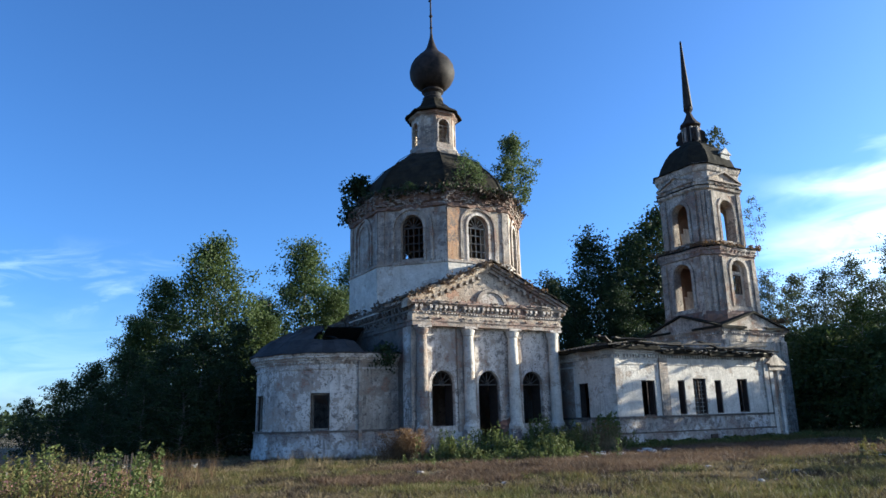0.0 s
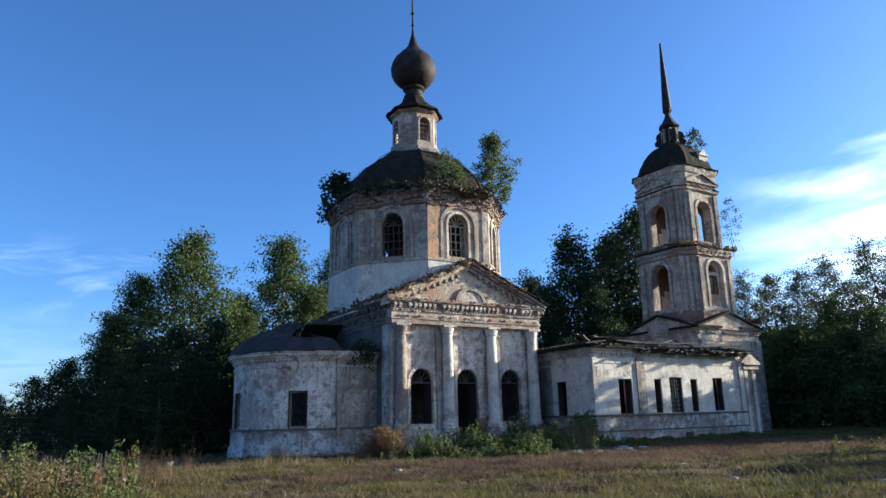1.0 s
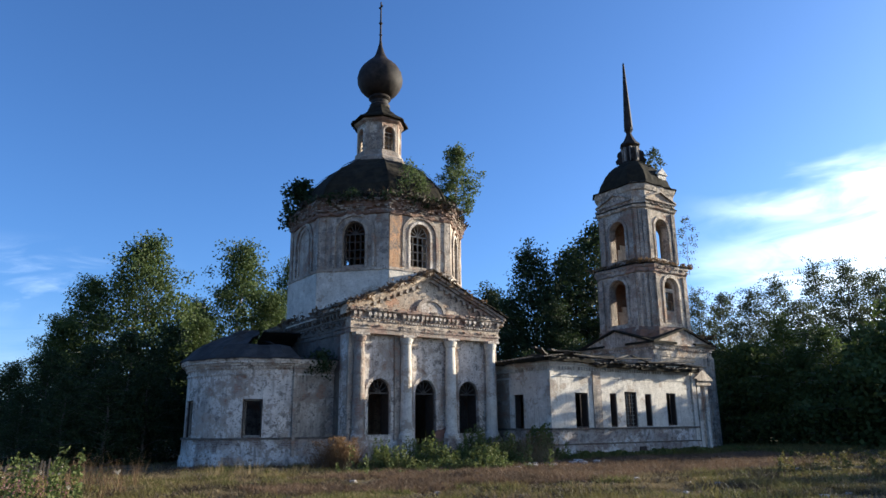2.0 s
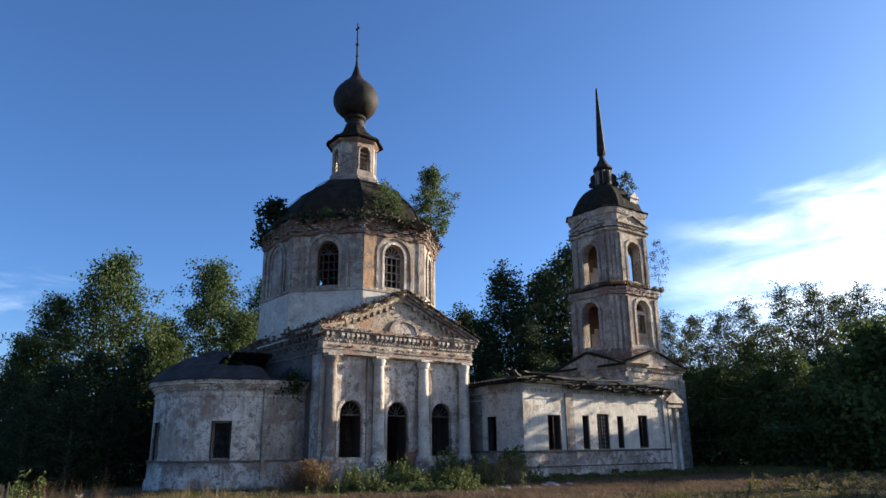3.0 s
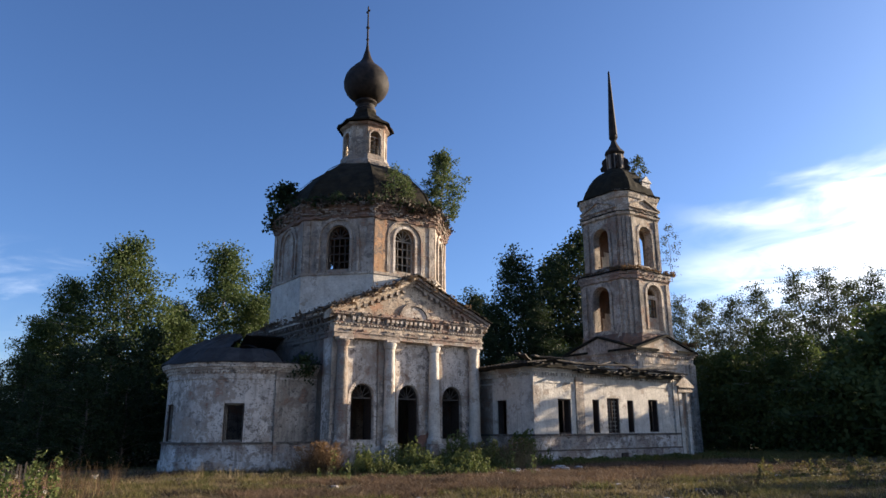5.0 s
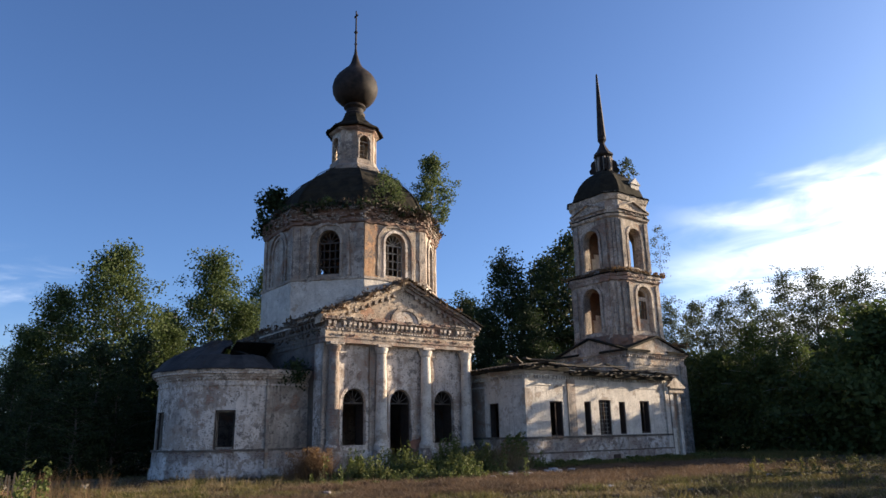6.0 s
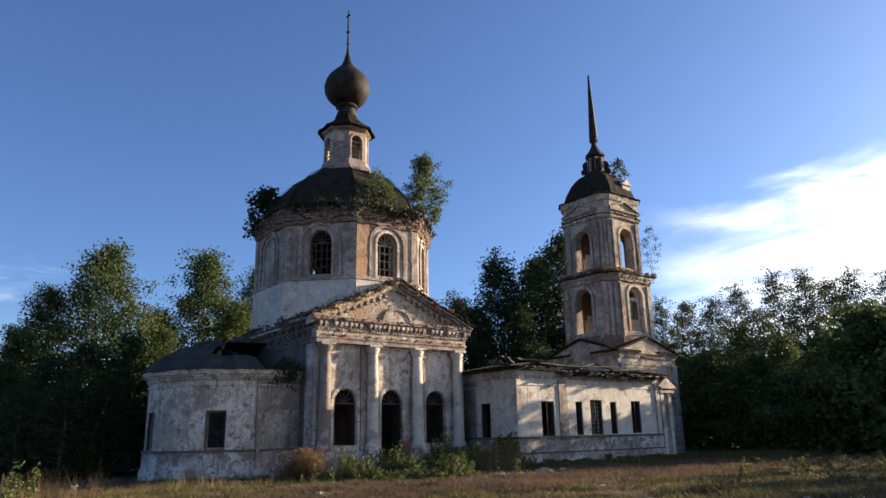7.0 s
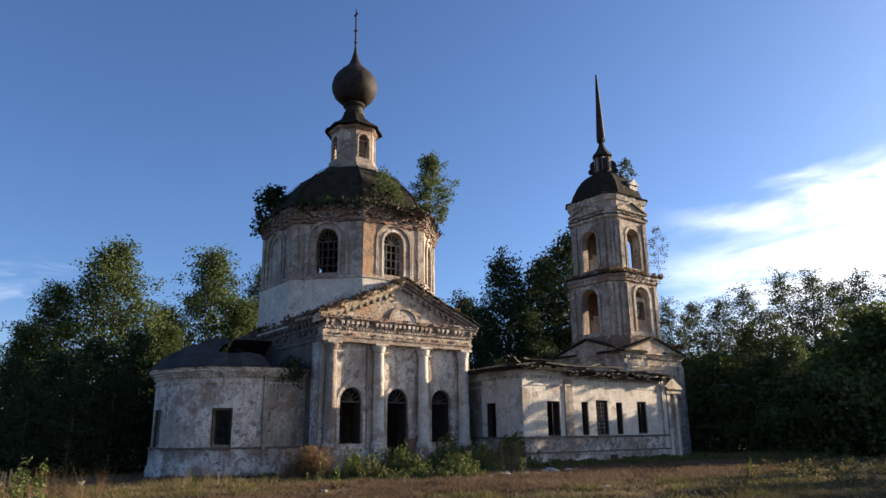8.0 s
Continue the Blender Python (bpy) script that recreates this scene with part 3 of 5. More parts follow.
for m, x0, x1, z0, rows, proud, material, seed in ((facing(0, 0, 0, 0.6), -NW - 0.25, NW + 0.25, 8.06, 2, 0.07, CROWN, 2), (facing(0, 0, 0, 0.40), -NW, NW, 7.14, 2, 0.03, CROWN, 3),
                                                  (facing(0, YO, -90, NW + 0.25), -YO, YO, 8.06, 2, 0.06, GRIME_SHADE, 4), (facing(0, YO, -90, NW + 0.06), -YO, YO, 7.2, 3, 0.03, GRIME_SHADE, 5)):
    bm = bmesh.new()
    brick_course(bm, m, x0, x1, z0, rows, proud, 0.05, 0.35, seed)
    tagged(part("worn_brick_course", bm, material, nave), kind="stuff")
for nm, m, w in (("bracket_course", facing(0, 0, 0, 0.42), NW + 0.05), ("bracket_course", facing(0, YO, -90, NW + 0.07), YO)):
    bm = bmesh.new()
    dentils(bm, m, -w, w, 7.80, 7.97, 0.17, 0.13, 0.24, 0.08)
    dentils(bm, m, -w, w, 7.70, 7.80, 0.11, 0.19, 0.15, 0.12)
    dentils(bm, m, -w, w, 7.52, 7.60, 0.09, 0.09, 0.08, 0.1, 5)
    tagged(part(nm, bm, WHITE if m.translation.x == 0 else GRIME_SHADE, nave), kind="stuff")
# pediment
AP = 10.42
def gable(bm, x0, x1, y0, y1, zb, za):
    loft(bm, [[(x0, y, zb), (x1, y, zb), ((x0 + x1) / 2, y, za)] for y in (y0, y1)])
bm = bmesh.new()
gable(bm, -NW, NW, -0.32, 0.4, 8.2, AP - 0.15)
part("tympanum", bm, OCHRE, nave, "ochre plastered gable field")
bm = bmesh.new()
arch_trim(bm, facing(0.1, 0, 0, 0.32), 0, 0.85, 8.2, 8.22, 0.72, 0.2, 0.12, False)
part("lunette_moulding", bm, GREYED, nave)
bm = bmesh.new()
loft(bm, [[(0.1 + 0.83 * math.cos(math.pi * i / 10), y, 8.22 + 0.70 * math.sin(math.pi * i / 10)) for i in range(11)] for y in (-0.36, -0.3)])
part("lunette", bm, WHITE, nave)
for s in (-1, 1):
    bm = bmesh.new()
    a, b = Vector((s * (NW + 0.4), 0, 8.16)), Vector((0, 0, AP + 0.05))
    up = Vector((0, 0, 1))
    for y0, y1, o0, o1 in ((-0.75, 2.4, 0.0, 0.16), (-0.62, 0.2, -0.16, 0.0), (-0.48, 0.2, -0.34, -0.16)):
        loft(bm, [[(p.x, y, p.z + o) for y, o in ((y0, o0), (y1, o0), (y1, o1), (y0, o1))] for p in (a, b)])
    weather(bm, 0.45, 0.03, 2.0, s)
    part("raking_cornice", bm, OCHRE if s < 0 else CROWN, nave)
    bm = bmesh.new()
    loft(bm, [[(p.x * 1.02, y, p.z + o + (0.12 if p.x == 0 else 0)) for y, o in ((-0.85, 0.165), (2.6, 0.165), (2.6, 0.24), (-0.85, 0.24))] for p in [a.lerp(b, i / 6) for i in range(7)]])
    weather(bm, 0.4, 0.07, 2.0, s)
    part("roof_slope", bm, MOSS if s < 0 else ROOF, nave, "mossy sagging roof edge")
    bm = bmesh.new()
    for i in range(11):
        if random.random() < 0.15:
            continue
        p = a.lerp(b, (i + 1.2) / 13) + Vector((0, 0, -0.42))
        box(bm, p.x - 0.09, p.x + 0.09, -0.52, -0.3, p.z - 0.1, p.z + 0.12)
    tagged(part("gable_bracket_course", bm, GREYED, nave), kind="stuff")
for sx in (-1, 1):
    for sy in (-1, 1):
        bm = bmesh.new()
        x0, y0 = sx * (NW + 0.35), YO + sy * (YO + 0.25)
        o = [(x0, y0, 8.2), (sx * 1.6, y0, 8.2), (sx * 2.1, YO + sy * 5.1, 9.0), (sx * 5.1, YO + sy * 2.1, 9.0), (x0, YO + sy * 1.6, 8.2)]
        loft(bm, [o, [(x, y, z + 0.1) for x, y, z in o]])
        weather(bm, 0.5, 0.05, 1.8, sx + 2 * sy)
        part("corner_roof", bm, MOSS, nave)
for i, (c, hw, sill, spring, rise) in enumerate(openings):
    bm = bmesh.new()
    arch_trim(bm, S0, c, hw + 0.02, sill, spring, rise + 0.02, 0.17, 0.07, True)
    part("arch_surround", bm, WHITE, nave)
    lattice("window_frame" if i != 1 else "door_frame", S0, c, hw, sill, spring, rise, 0.16, nave, WOOD, 2, 1, 0.05, True, False)
    shade_lining(S0, c, hw, sill, spring, rise, 0.14, 0.95, nave)
for c, dx in ((-0.08, -1),):
    bm = bmesh.new()
    m = S0 @ Matrix.Translation((c - 0.62, 0.4, 0)) @ Matrix.Rotation(radians(75), 4, "Z")
    box(bm, 0, 0.62, 0, 0.06, 0.5, 3.6, m)
    for z0, z1 in ((0.7, 1.6), (1.8, 2.5), (2.7, 3.4)):
        box(bm, 0.1, 0.52, -0.02, 0.08, z0, z1, m)
    part("door_leaf", bm, WOOD, nave, "open weathered wooden door leaf")

# ---- drum, dome, lantern and onion ----
DA = 5.2
drum = thing("church_drum", (0, YO, 8), "octagonal church drum with iron dome, lantern and onion cupola", "church")
half = DA * math.tan(radians(22.5))
DWIN = (0, 0.68, 11.14, 13.10, 0.72)
# k 0 and 1 face the sun: their lighter washes hold that light
for k in range(8):
    m = facing(0, YO, 45 * k, DA)
    blind = k in (2, 6)
    bm = bmesh.new()
    wall(bm, m, -half, half, 8.0, 14.6, 0.8, [] if blind else [DWIN])
    part("drum_wall", bm, CREAM_TONED if k in (0, 1) else GREYED, drum)
    bm = bmesh.new()
    box(bm, -half - 0.03, half + 0.03, -0.10, 0.1, 8.0, 10.78, m)
    weather(bm, 0.5, 0.02, 1.7, k)
    part("drum_base", bm, CLEAN, drum)
    bm = bmesh.new()
    box(bm, -half - 0.06, half + 0.06, -0.15, 0.1, 10.78, 10.93, m)
    weather(bm, 0.3, 0.02, 2.2, k)
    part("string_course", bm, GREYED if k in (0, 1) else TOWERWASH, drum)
    bm = bmesh.new()
    arch_trim(bm, m, 0, 0.70, 11.0, 13.10, 0.73, 0.15, 0.07)
    weather(bm, 0.3, 0.012, 2.4, k)
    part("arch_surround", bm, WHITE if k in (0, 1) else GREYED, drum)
    bm = bmesh.new()
    arch_trim(bm, m, 0, 1.12, 11.05, 13.10, 1.06, 0.17, 0.11)
    weather(bm, 0.3, 0.02, 2.4, k + 3)
    part("archivolt", bm, CROWN if k == 0 else GREYED, drum)
    for s in (-1, 1):
        bm = bmesh.new()
        w = 0.85 if (k, s) == (0, -1) else 0.4
        box(bm, min(s * half, s * (half - w)), max(s * half, s * (half - w)), -0.07, 0.05, 10.95, 14.2, m)
        weather(bm, 0.4, 0.018, 2.0, k)
        part("corner_pilaster", bm, RUSTY if (k, s) == (0, -1) else GREYED, drum, "rusty orange worn plaster" if (k, s) == (0, -1) else "")
    if not blind:
        lattice("window_frame", m, *DWIN, 0.25, drum, FRAME if k in (0, 1) else IRON, 4, 4, 0.055)
bm = bmesh.new()
def ring8(bm, levels):
    lathe(bm, [(a / math.cos(radians(22.5)), z) for a, z in levels], 0, YO, 8, radians(22.5))
ring8(bm, [(DA + 0.02, 14.2), (DA + 0.14, 14.24), (DA + 0.16, 14.4), (DA + 0.06, 14.42), (DA + 0.06, 14.62), (DA + 0.22, 14.7), (DA + 0.28, 14.95), (DA + 0.36, 15.0), (DA + 0.38, 15.2), (DA - 0.2, 15.4), (DA - 0.6, 15.4)])
weather(bm, 0.28, 0.10, 3.2)
part("drum_cornice", bm, BRICK, drum, "crumbling brick eaves grown with moss")
for k in range(8):
    bm = bmesh.new()
    brick_course(bm, facing(0, YO, 45 * k, DA + 0.04), -half - 0.05, half + 0.05, 14.28, 4, 0.06, 0.05, 0.30, k + 20)
    brick_course(bm, facing(0, YO, 45 * k, DA + 0.22), -half - 0.12, half + 0.12, 14.72, 4, 0.04, 0.05, 0.36, k + 40)
    tagged(part("broken_brick_cornice", bm, CROWN, drum), kind="stuff")
bm = bmesh.new()
prof = [(DA + 0.1, 15.2), (DA - 0.15, 15.6), (DA - 0.5, 16.4), (DA - 1.1, 17.3), (DA - 1.9, 18.15), (DA - 2.8, 18.8), (DA - 3.5, 19.15), (0.4, 19.3)]
ring8(bm, prof)
weather(bm, 0.5, 0.05, 1.4)
part("dome", bm, ROOF, drum, "octagonal dark sheet-iron dome")
bm = bmesh.new()
for k in range(8):
    a = radians(22.5 + 45 * k)
    pts = [((r / math.cos(radians(22.5)) + 0.03) * math.sin(a), -(r / math.cos(radians(22.5)) + 0.03) * math.cos(a), z + 0.03) for r, z in prof[:-1]]
    t = Vector((math.cos(a), math.sin(a), 0)) * 0.05
    loft(bm, [[Vector((x, y + YO, z)) - t, Vector((x, y + YO, z)) + t, Vector((x * 0.99, y * 0.99 + YO, z + 0.07))] for x, y, z in pts])
part("dome_rib", bm, ROOF, drum)
LA = 1.40
lh = LA * math.tan(radians(22.5))
bm = bmesh.new()
ring8(bm, [(LA + 0.45, 18.9), (LA + 0.42, 19.35), (LA + 0.15, 19.55), (LA + 0.12, 19.9), (LA, 19.95)])
part("lantern_base", bm, GREYED, drum)
for k in range(8):
    m = facing(0, YO, 45 * k, LA)
    bm = bmesh.new()
    lw = (0, 0.40, 19.98, 21.25, 0.42)
    wall(bm, m, -lh, lh, 19.9, 22.3, 0.22, [lw] if k % 2 == 0 else [])
    part("lantern_wall", bm, CREAM_TONED, drum)
    if k % 2 == 0:
        bm = bmesh.new()
        arch_trim(bm, m, 0, 0.40, 19.98, 21.25, 0.42, 0.1, 0.06)
        part("arch_surround", bm, WHITE, drum)
        lattice("window_frame", m, *lw, 0.1, drum, FRAME, 2, 4, 0.03, False)
    else:
        for s in (-1, 1):
            bm = bmesh.new()
            box(bm, s * 0.36 - 0.1, s * 0.36 + 0.1, -0.05, 0.03, 19.95, 22.1, m)
            part("pilaster", bm, GREYED, drum)
bm = bmesh.new()
ring8(bm, [(LA + 0.04, 22.0), (LA + 0.2, 22.1), (LA + 0.22, 22.3), (LA, 22.35)])
weather(bm, 0.25, 0.03, 3.0)
part("lantern_cornice", bm, CROWN, drum)
bm = bmesh.new()
ring8(bm, [(LA + 0.48, 22.22), (LA + 0.46, 22.32), (LA - 0.1, 22.75), (LA - 0.6, 23.3), (0.62, 23.7)])
weather(bm, 0.25, 0.045, 3.0)
part("lantern_roof", bm, ROOF, drum)
bm = bmesh.new()
lathe(bm, [(0.7, 23.55), (0.72, 23.75), (0.6, 23.85), (0.62, 24.1), (0.78, 24.25), (0.74, 24.4), (0.62, 24.5)], 0, YO, 16)
part("cupola_neck", bm, DOME, drum, "", True)
bm = bmesh.new()
onion = [(0.62, 24.45), (1.0, 24.6), (1.35, 24.95), (1.56, 25.4), (1.60, 25.85), (1.50, 26.3), (1.26, 26.7), (0.92, 27.05), (0.60, 27.35), (0.38, 27.7), (0.24, 28.1), (0.14, 28.5), (0.08, 28.9)]
lathe(bm, onion, 0, YO, 28)
weather(bm, 0.3, 0.022, 3.0)
part("onion_cupola", bm, DOME, drum, "dark onion cupola with patches of lost iron", True)
bm = bmesh.new()
lathe(bm, [(0.08, 28.7), (0.05, 32.0), (0.02, 32.1)], 0, YO, 8)
lathe(bm, [(0.05, 29.25), (0.13, 29.35), (0.05, 29.45)], 0, YO, 10)
lathe(bm, [(0.05, 30.15), (0.15, 30.3), (0.05, 30.45)], 0, YO, 10)
box(bm, -0.05, 0.05, YO - 0.22, YO + 0.22, 31.6, 31.7)
part("finial_cross", bm, DOME, drum)

# ---- refectory ----
RX0, RX1, RY = 5.6, 18.62, -4.195
RN = 2 * YO - RY
refectory = thing("church_refectory", (12, YO, 0), "low white refectory wing with broken plank roof and empty windows", "church")
S1 = facing(0, 0, 0, -RY)
wins = [(8.03, 0.53, 1.76, 3.74, 0), (10.70, 0.29, 1.78, 3.75, 0), (12.25, 0.55, 1.78, 3.86, 0), (13.88, 0.30, 1.8, 3.76, 0), (16.12, 0.47, 1.82, 3.84, 0)]
bm = bmesh.new()
wall(bm, S1, RX0, RX1, 1.6, 5.2, 0.45, wins)
part("south_wall", bm, CLEAN, refectory)
bm = bmesh.new()
E1 = facing(RX0, 0, -90, 0)
wall(bm, E1, 0.62, -RY - 0.45, 1.6, 5.2, 0.4, [(1.45, 0.42, 1.72, 3.70, 0)])
part("east_wall", bm, CLEAN, refectory)
# greyer end strip: stain plus the shade of the gap to the nave
bm = bmesh.new()
wall(bm, E1, -RN + 0.8, 0.62, 1.6, 5.2, 0.4)
part("east_wall", bm, GREYED, refectory, "stained wall end beside the nave, the gap's shade in its colour")
bm = bmesh.new()
wall(bm, facing(0, 0, 180, RN), -RX1, -RX0, -0.5, 5.2, 0.8, [(-16.1, 0.5, 1.8, 3.8, 0), (-12.2, 0.5, 1.8, 3.8, 0), (-8.0, 0.5, 1.8, 3.8, 0)])
part("north_wall", bm, GREYED, refectory)
bm = bmesh.new()
wall(bm, facing(RX1, 0, 90, 0), RY + 0.8, RN - 0.8, -0.5, 5.2, 0.8)
part("west_wall", bm, GREYED, refectory)
bm = bmesh.new()
wall(bm, facing(0, 0, 0, -RY + 0.08), RX0 - 0.08, RX1 + 0.02, -0.5, 1.64, 0.8)
wall(bm, facing(RX0 - 0.08, 0, -90, 0), -RN, -RY - 0.72, -0.5, 1.66, 0.8)
box(bm, RX0 - 0.16, RX1 + 0.02, RY - 0.17, RY + 0.1, -0.5, 0.84)
box(bm, RX0 - 0.17, RX0 + 0.1, RY + 0.1, RN, -0.5, 0.84)
weather(bm, 0.4, 0.025, 2.0)
part("plinth", bm, PLINTH, refectory, "peeling plinth with dark water line")
bm = bmesh.new()
box(bm, RX0 - 0.13, RX1 + 0.02, RY - 0.16, RY + 0.1, 1.64, 1.76)
box(bm, RX0 - 0.16, RX0 + 0.1, RY + 0.1, RN, 1.64, 1.76)
weather(bm, 0.3, 0.016, 2.4)
part("string_course", bm, GRIME_SHADE, refectory, "dark dirty ledge")
bm = bmesh.new()
box(bm, RX0 - 0.20, RX1 + 0.02, RY - 0.21, RY + 0.1, -0.5, 0.34)
box(bm, RX0 - 0.21, RX0 + 0.1, RY + 0.1, RN, -0.5, 0.42)
weather(bm, 0.35, 0.05, 2.2)
part("footing", bm, PLINTH, refectory, "crumbling stained footing")
bm = bmesh.new()
box(bm, RX0 - 0.19, RX1 + 0.02, RY - 0.20, RY + 0.1, 0.82, 0.90)
box(bm, RX0 - 0.19, RX0 + 0.1, RY + 0.1, RN, 0.82, 0.90)
weather(bm, 0.3, 0.018, 2.4)
part("string_course", bm, GRIME_SHADE, refectory)
bm = bmesh.new()
for o, z0, z1 in ((0.04, 4.62, 4.72), (0.12, 5.2, 5.3), (0.24, 5.3, 5.42), (0.34, 5.42, 5.56)):
    box(bm, RX0 - o, RX1, RY - o, RY + 0.4, z0, z1)
    box(bm, RX0 - o, RX0 + 0.4, RY + 0.4, RN, z0, z1)
weather(bm, 0.5, 0.016, 2.0)
part("cornice", bm, CLEAN, refectory)
bm = bmesh.new()
dentils(bm, S1, RX0, RX1, 5.02, 5.19, 0.11, 0.11, 0.15, 0.04)
tagged(part("dentil_course", bm, CLEAN, refectory), kind="stuff")
bm = bmesh.new()
dentils(bm, E1, -RN, -RY, 5.02, 5.19, 0.11, 0.11, 0.15, 0.04)
tagged(part("dentil_course", bm, CLEAN, refectory), kind="stuff")
bm = bmesh.new()
box(bm, 8.95, 9.62, RY - 0.09, RY + 0.05, 1.6, 5.3)
weather(bm, 0.3, 0.012, 2.4)
part("pilaster", bm, GREYED, refectory)
bm = bmesh.new()
box(bm, RX1 - 0.4, RX1, RY - 0.12, RY + 0.05, 0.0, 5.2)
part("pilaster", bm, CLEAN, refectory)
for c, hw, sill, top, _ in wins:
    bm = bmesh.new()
    for x0, x1, z0, z1 in ((c - hw, c - hw + 0.07, sill, top), (c + hw - 0.07, c + hw, sill, top), (c - hw + 0.07, c + hw - 0.07, top - 0.08, top), (c - hw + 0.07, c + hw - 0.07, sill, sill + 0.07)):
        box(bm, x0, x1, 0.08, 0.16, z0, z1, S1)
    wf = part("window_frame", bm, TIMBER_SHADE, refectory)
    shade_lining(S1, c, hw, sill, top, 0, 0.06, 0.5, refectory)
    if hw > 0.4:
        bm = bmesh.new()
        box(bm, c - 0.03, c + 0.03, 0.10, 0.14, sill + 0.07, top - 0.08, S1)
        part("glazing_bar", bm, TIMBER_SHADE, wf)
for i in range(12):
    bm = bmesh.new()
    if i < 4:
        box(bm, 11.87 + i * 0.22, 11.92 + i * 0.22, 0.18, 0.22, 1.82, 3.8, S1)
    else:
        box(bm, 11.74, 12.76, 0.22, 0.26, 1.95 + (i - 4) * 0.24, 2.0 + (i - 4) * 0.24, S1)
    part("lattice_bar", bm, FRAME, refectory)
bm = bmesh.new()
box(bm, RX0 - 0.03, RX0 + 0.3, RY - 0.03, RY + 0.3, 1.72, 5.1)
weather(bm, 0.22, 0.032, 2.6)
part("wall_corner", bm, CLEAN, refectory, "chipped plaster wall corner")
shade_lining(E1, 1.45, 0.42, 1.72, 3.70, 0, 0.06, 0.45, refectory)
# hip roof of loose planks over rafters
RZ, RIDGE = 5.58, 6.5
bm = bmesh.new()
o = [(RX0 - 0.6, RY - 0.42), (RX1 + 0.3, RY - 0.42), (RX1 + 0.3, RN + 0.45), (RX0 - 0.5, RN + 0.45)]
i2 = [(RX0 + 5, YO - 0.5), (RX1 - 3, YO - 0.5), (RX1 - 3, YO + 0.5), (RX0 + 5, YO + 0.5)]
loft(bm, [[(x, y, RZ) for x, y in o], [(x, y, RZ + 0.06) for x, y in o], [(x, y, RIDGE) for x, y in i2]])
weather(bm, 0.9, 0.07, 0.9)
part("roof", bm, ROOF, refectory, "sagging refectory roof")
random.seed(11)
def plank(m, length, width, thick):
    b = bmesh.new()
    box(b, -width / 2, width / 2, 0, length, 0, thick, m)
    part("roof_plank", b, WOOD, refectory)
def sag(x):
    """How far the eaves hang below their line: sound over the first bay, fallen past it."""
    return 0.04 if x < 8.6 else 0.24 + 0.08 * math.sin(x * 1.7)
for i in range(64):
    x = RX0 - 0.3 + (RX1 - RX0 + 0.5) * i / 63 + random.uniform(-0.06, 0.06)
    out = (0.46 if x < 8.6 else 0.62) + abs(random.gauss(0, 0.10))
    plank(Matrix.Translation((x, RY - out, RZ + 0.03 - sag(x) + abs(random.gauss(0, 0.05)))) @ Matrix.Rotation(radians(random.gauss(0, 8)), 4, "Z") @ Matrix.Rotation(radians(7 + random.gauss(0, 3.0)), 4, "X"), random.uniform(1.6, 2.6), random.uniform(0.16, 0.23), 0.06)
for i in range(34):
    y = RY - 0.4 + 11.5 * i / 33
    plank(Matrix.Translation((RX0 - 0.72 - random.uniform(0, 0.12), y, RZ + 0.05)) @ Matrix.Rotation(radians(-90 + random.gauss(0, 4)), 4, "Z") @ Matrix.Rotation(radians(7 + random.gauss(0, 2.5)), 4, "X"), random.uniform(1.8, 2.4), 0.22, 0.06)
# boards lifted at the corner and heaped along the eaves
for x, y, z, turn, tilt, length in ((4.9, -4.2, 6.12, -52, -6, 2.0), (4.7, -3.9, 6.20, -68, -9, 1.7), (5.2, -4.7, 6.02, -74, -4, 2.6), (5.9, -4.6, 5.98, -84, -5, 2.4), (6.9, -4.7, 5.85, -88, -2, 2.6), (8.0, -4.7, 5.78, -84, -2, 2.2), (9.2, -4.7, 5.72, -95, 1, 2.2),
                                    (10.6, -4.6, 5.72, -78, 12, 1.5), (12.1, -4.6, 6.0, -98, -14, 1.6), (11.2, -4.7, 5.78, -90, 2, 2.6), (13.3, -4.8, 5.62, -94, 1, 2.6), (14.1, -4.8, 5.62, -82, 9, 2.3), (15.2, -4.7, 5.70, -84, 8, 2.4), (15.9, -4.8, 5.72, -92, 3, 2.0), (16.8, -4.8, 5.62, -100, -5, 1.9)):
    plank(Matrix.Translation((x, y, z)) @ Matrix.Rotation(radians(turn), 4, "Z") @ Matrix.Rotation(radians(tilt), 4, "X"), length, 0.26, 0.07)
for i in range(46):
    x = random.uniform(RX0 - 0.6, RX1 - 1.5)
    lift = 0.30 * math.exp(-((x - 5.4) / 1.6) ** 2) + 0.22 * math.exp(-((x - 12) / 0.9) ** 2)
    plank(Matrix.Translation((x, RY - 0.45 + random.uniform(0, 1.5), RZ + 0.08 - sag(x) + lift + random.uniform(0, 0.16))) @ Matrix.Rotation(radians(-90 + random.gauss(0, 9)), 4, "Z") @ Matrix.Rotation(radians(random.gauss(0, 3)), 4, "X"), random.uniform(1.0, 2.4), random.uniform(0.16, 0.28), 0.06)
for x0, x1, drop in ((RX0 - 0.55, 8.7, 0.02), (8.9, 12.6, 0.24), (12.75, RX1 - 0.1, 0.30)):
    bm = bmesh.new()
    box(bm, x0, x1, RY - 0.56, RY - 0.30, RZ - 0.10 - drop, RZ + 0.10 - drop)
    weather(bm, 0.35, 0.05, 1.6, x0)
    part("eave_board", bm, ROOF, refectory, "dark rotten eaves board")
bm = bmesh.new()
box(bm, RX0 - 0.66, RX0 - 0.40, RY - 0.3, RN, RZ - 0.12, RZ + 0.10)
weather(bm, 0.35, 0.04, 1.6, 3)
part("eave_board", bm, ROOF, refectory)
# solid dark box: the shade of the vent's opening is its colour
bm = bmesh.new()
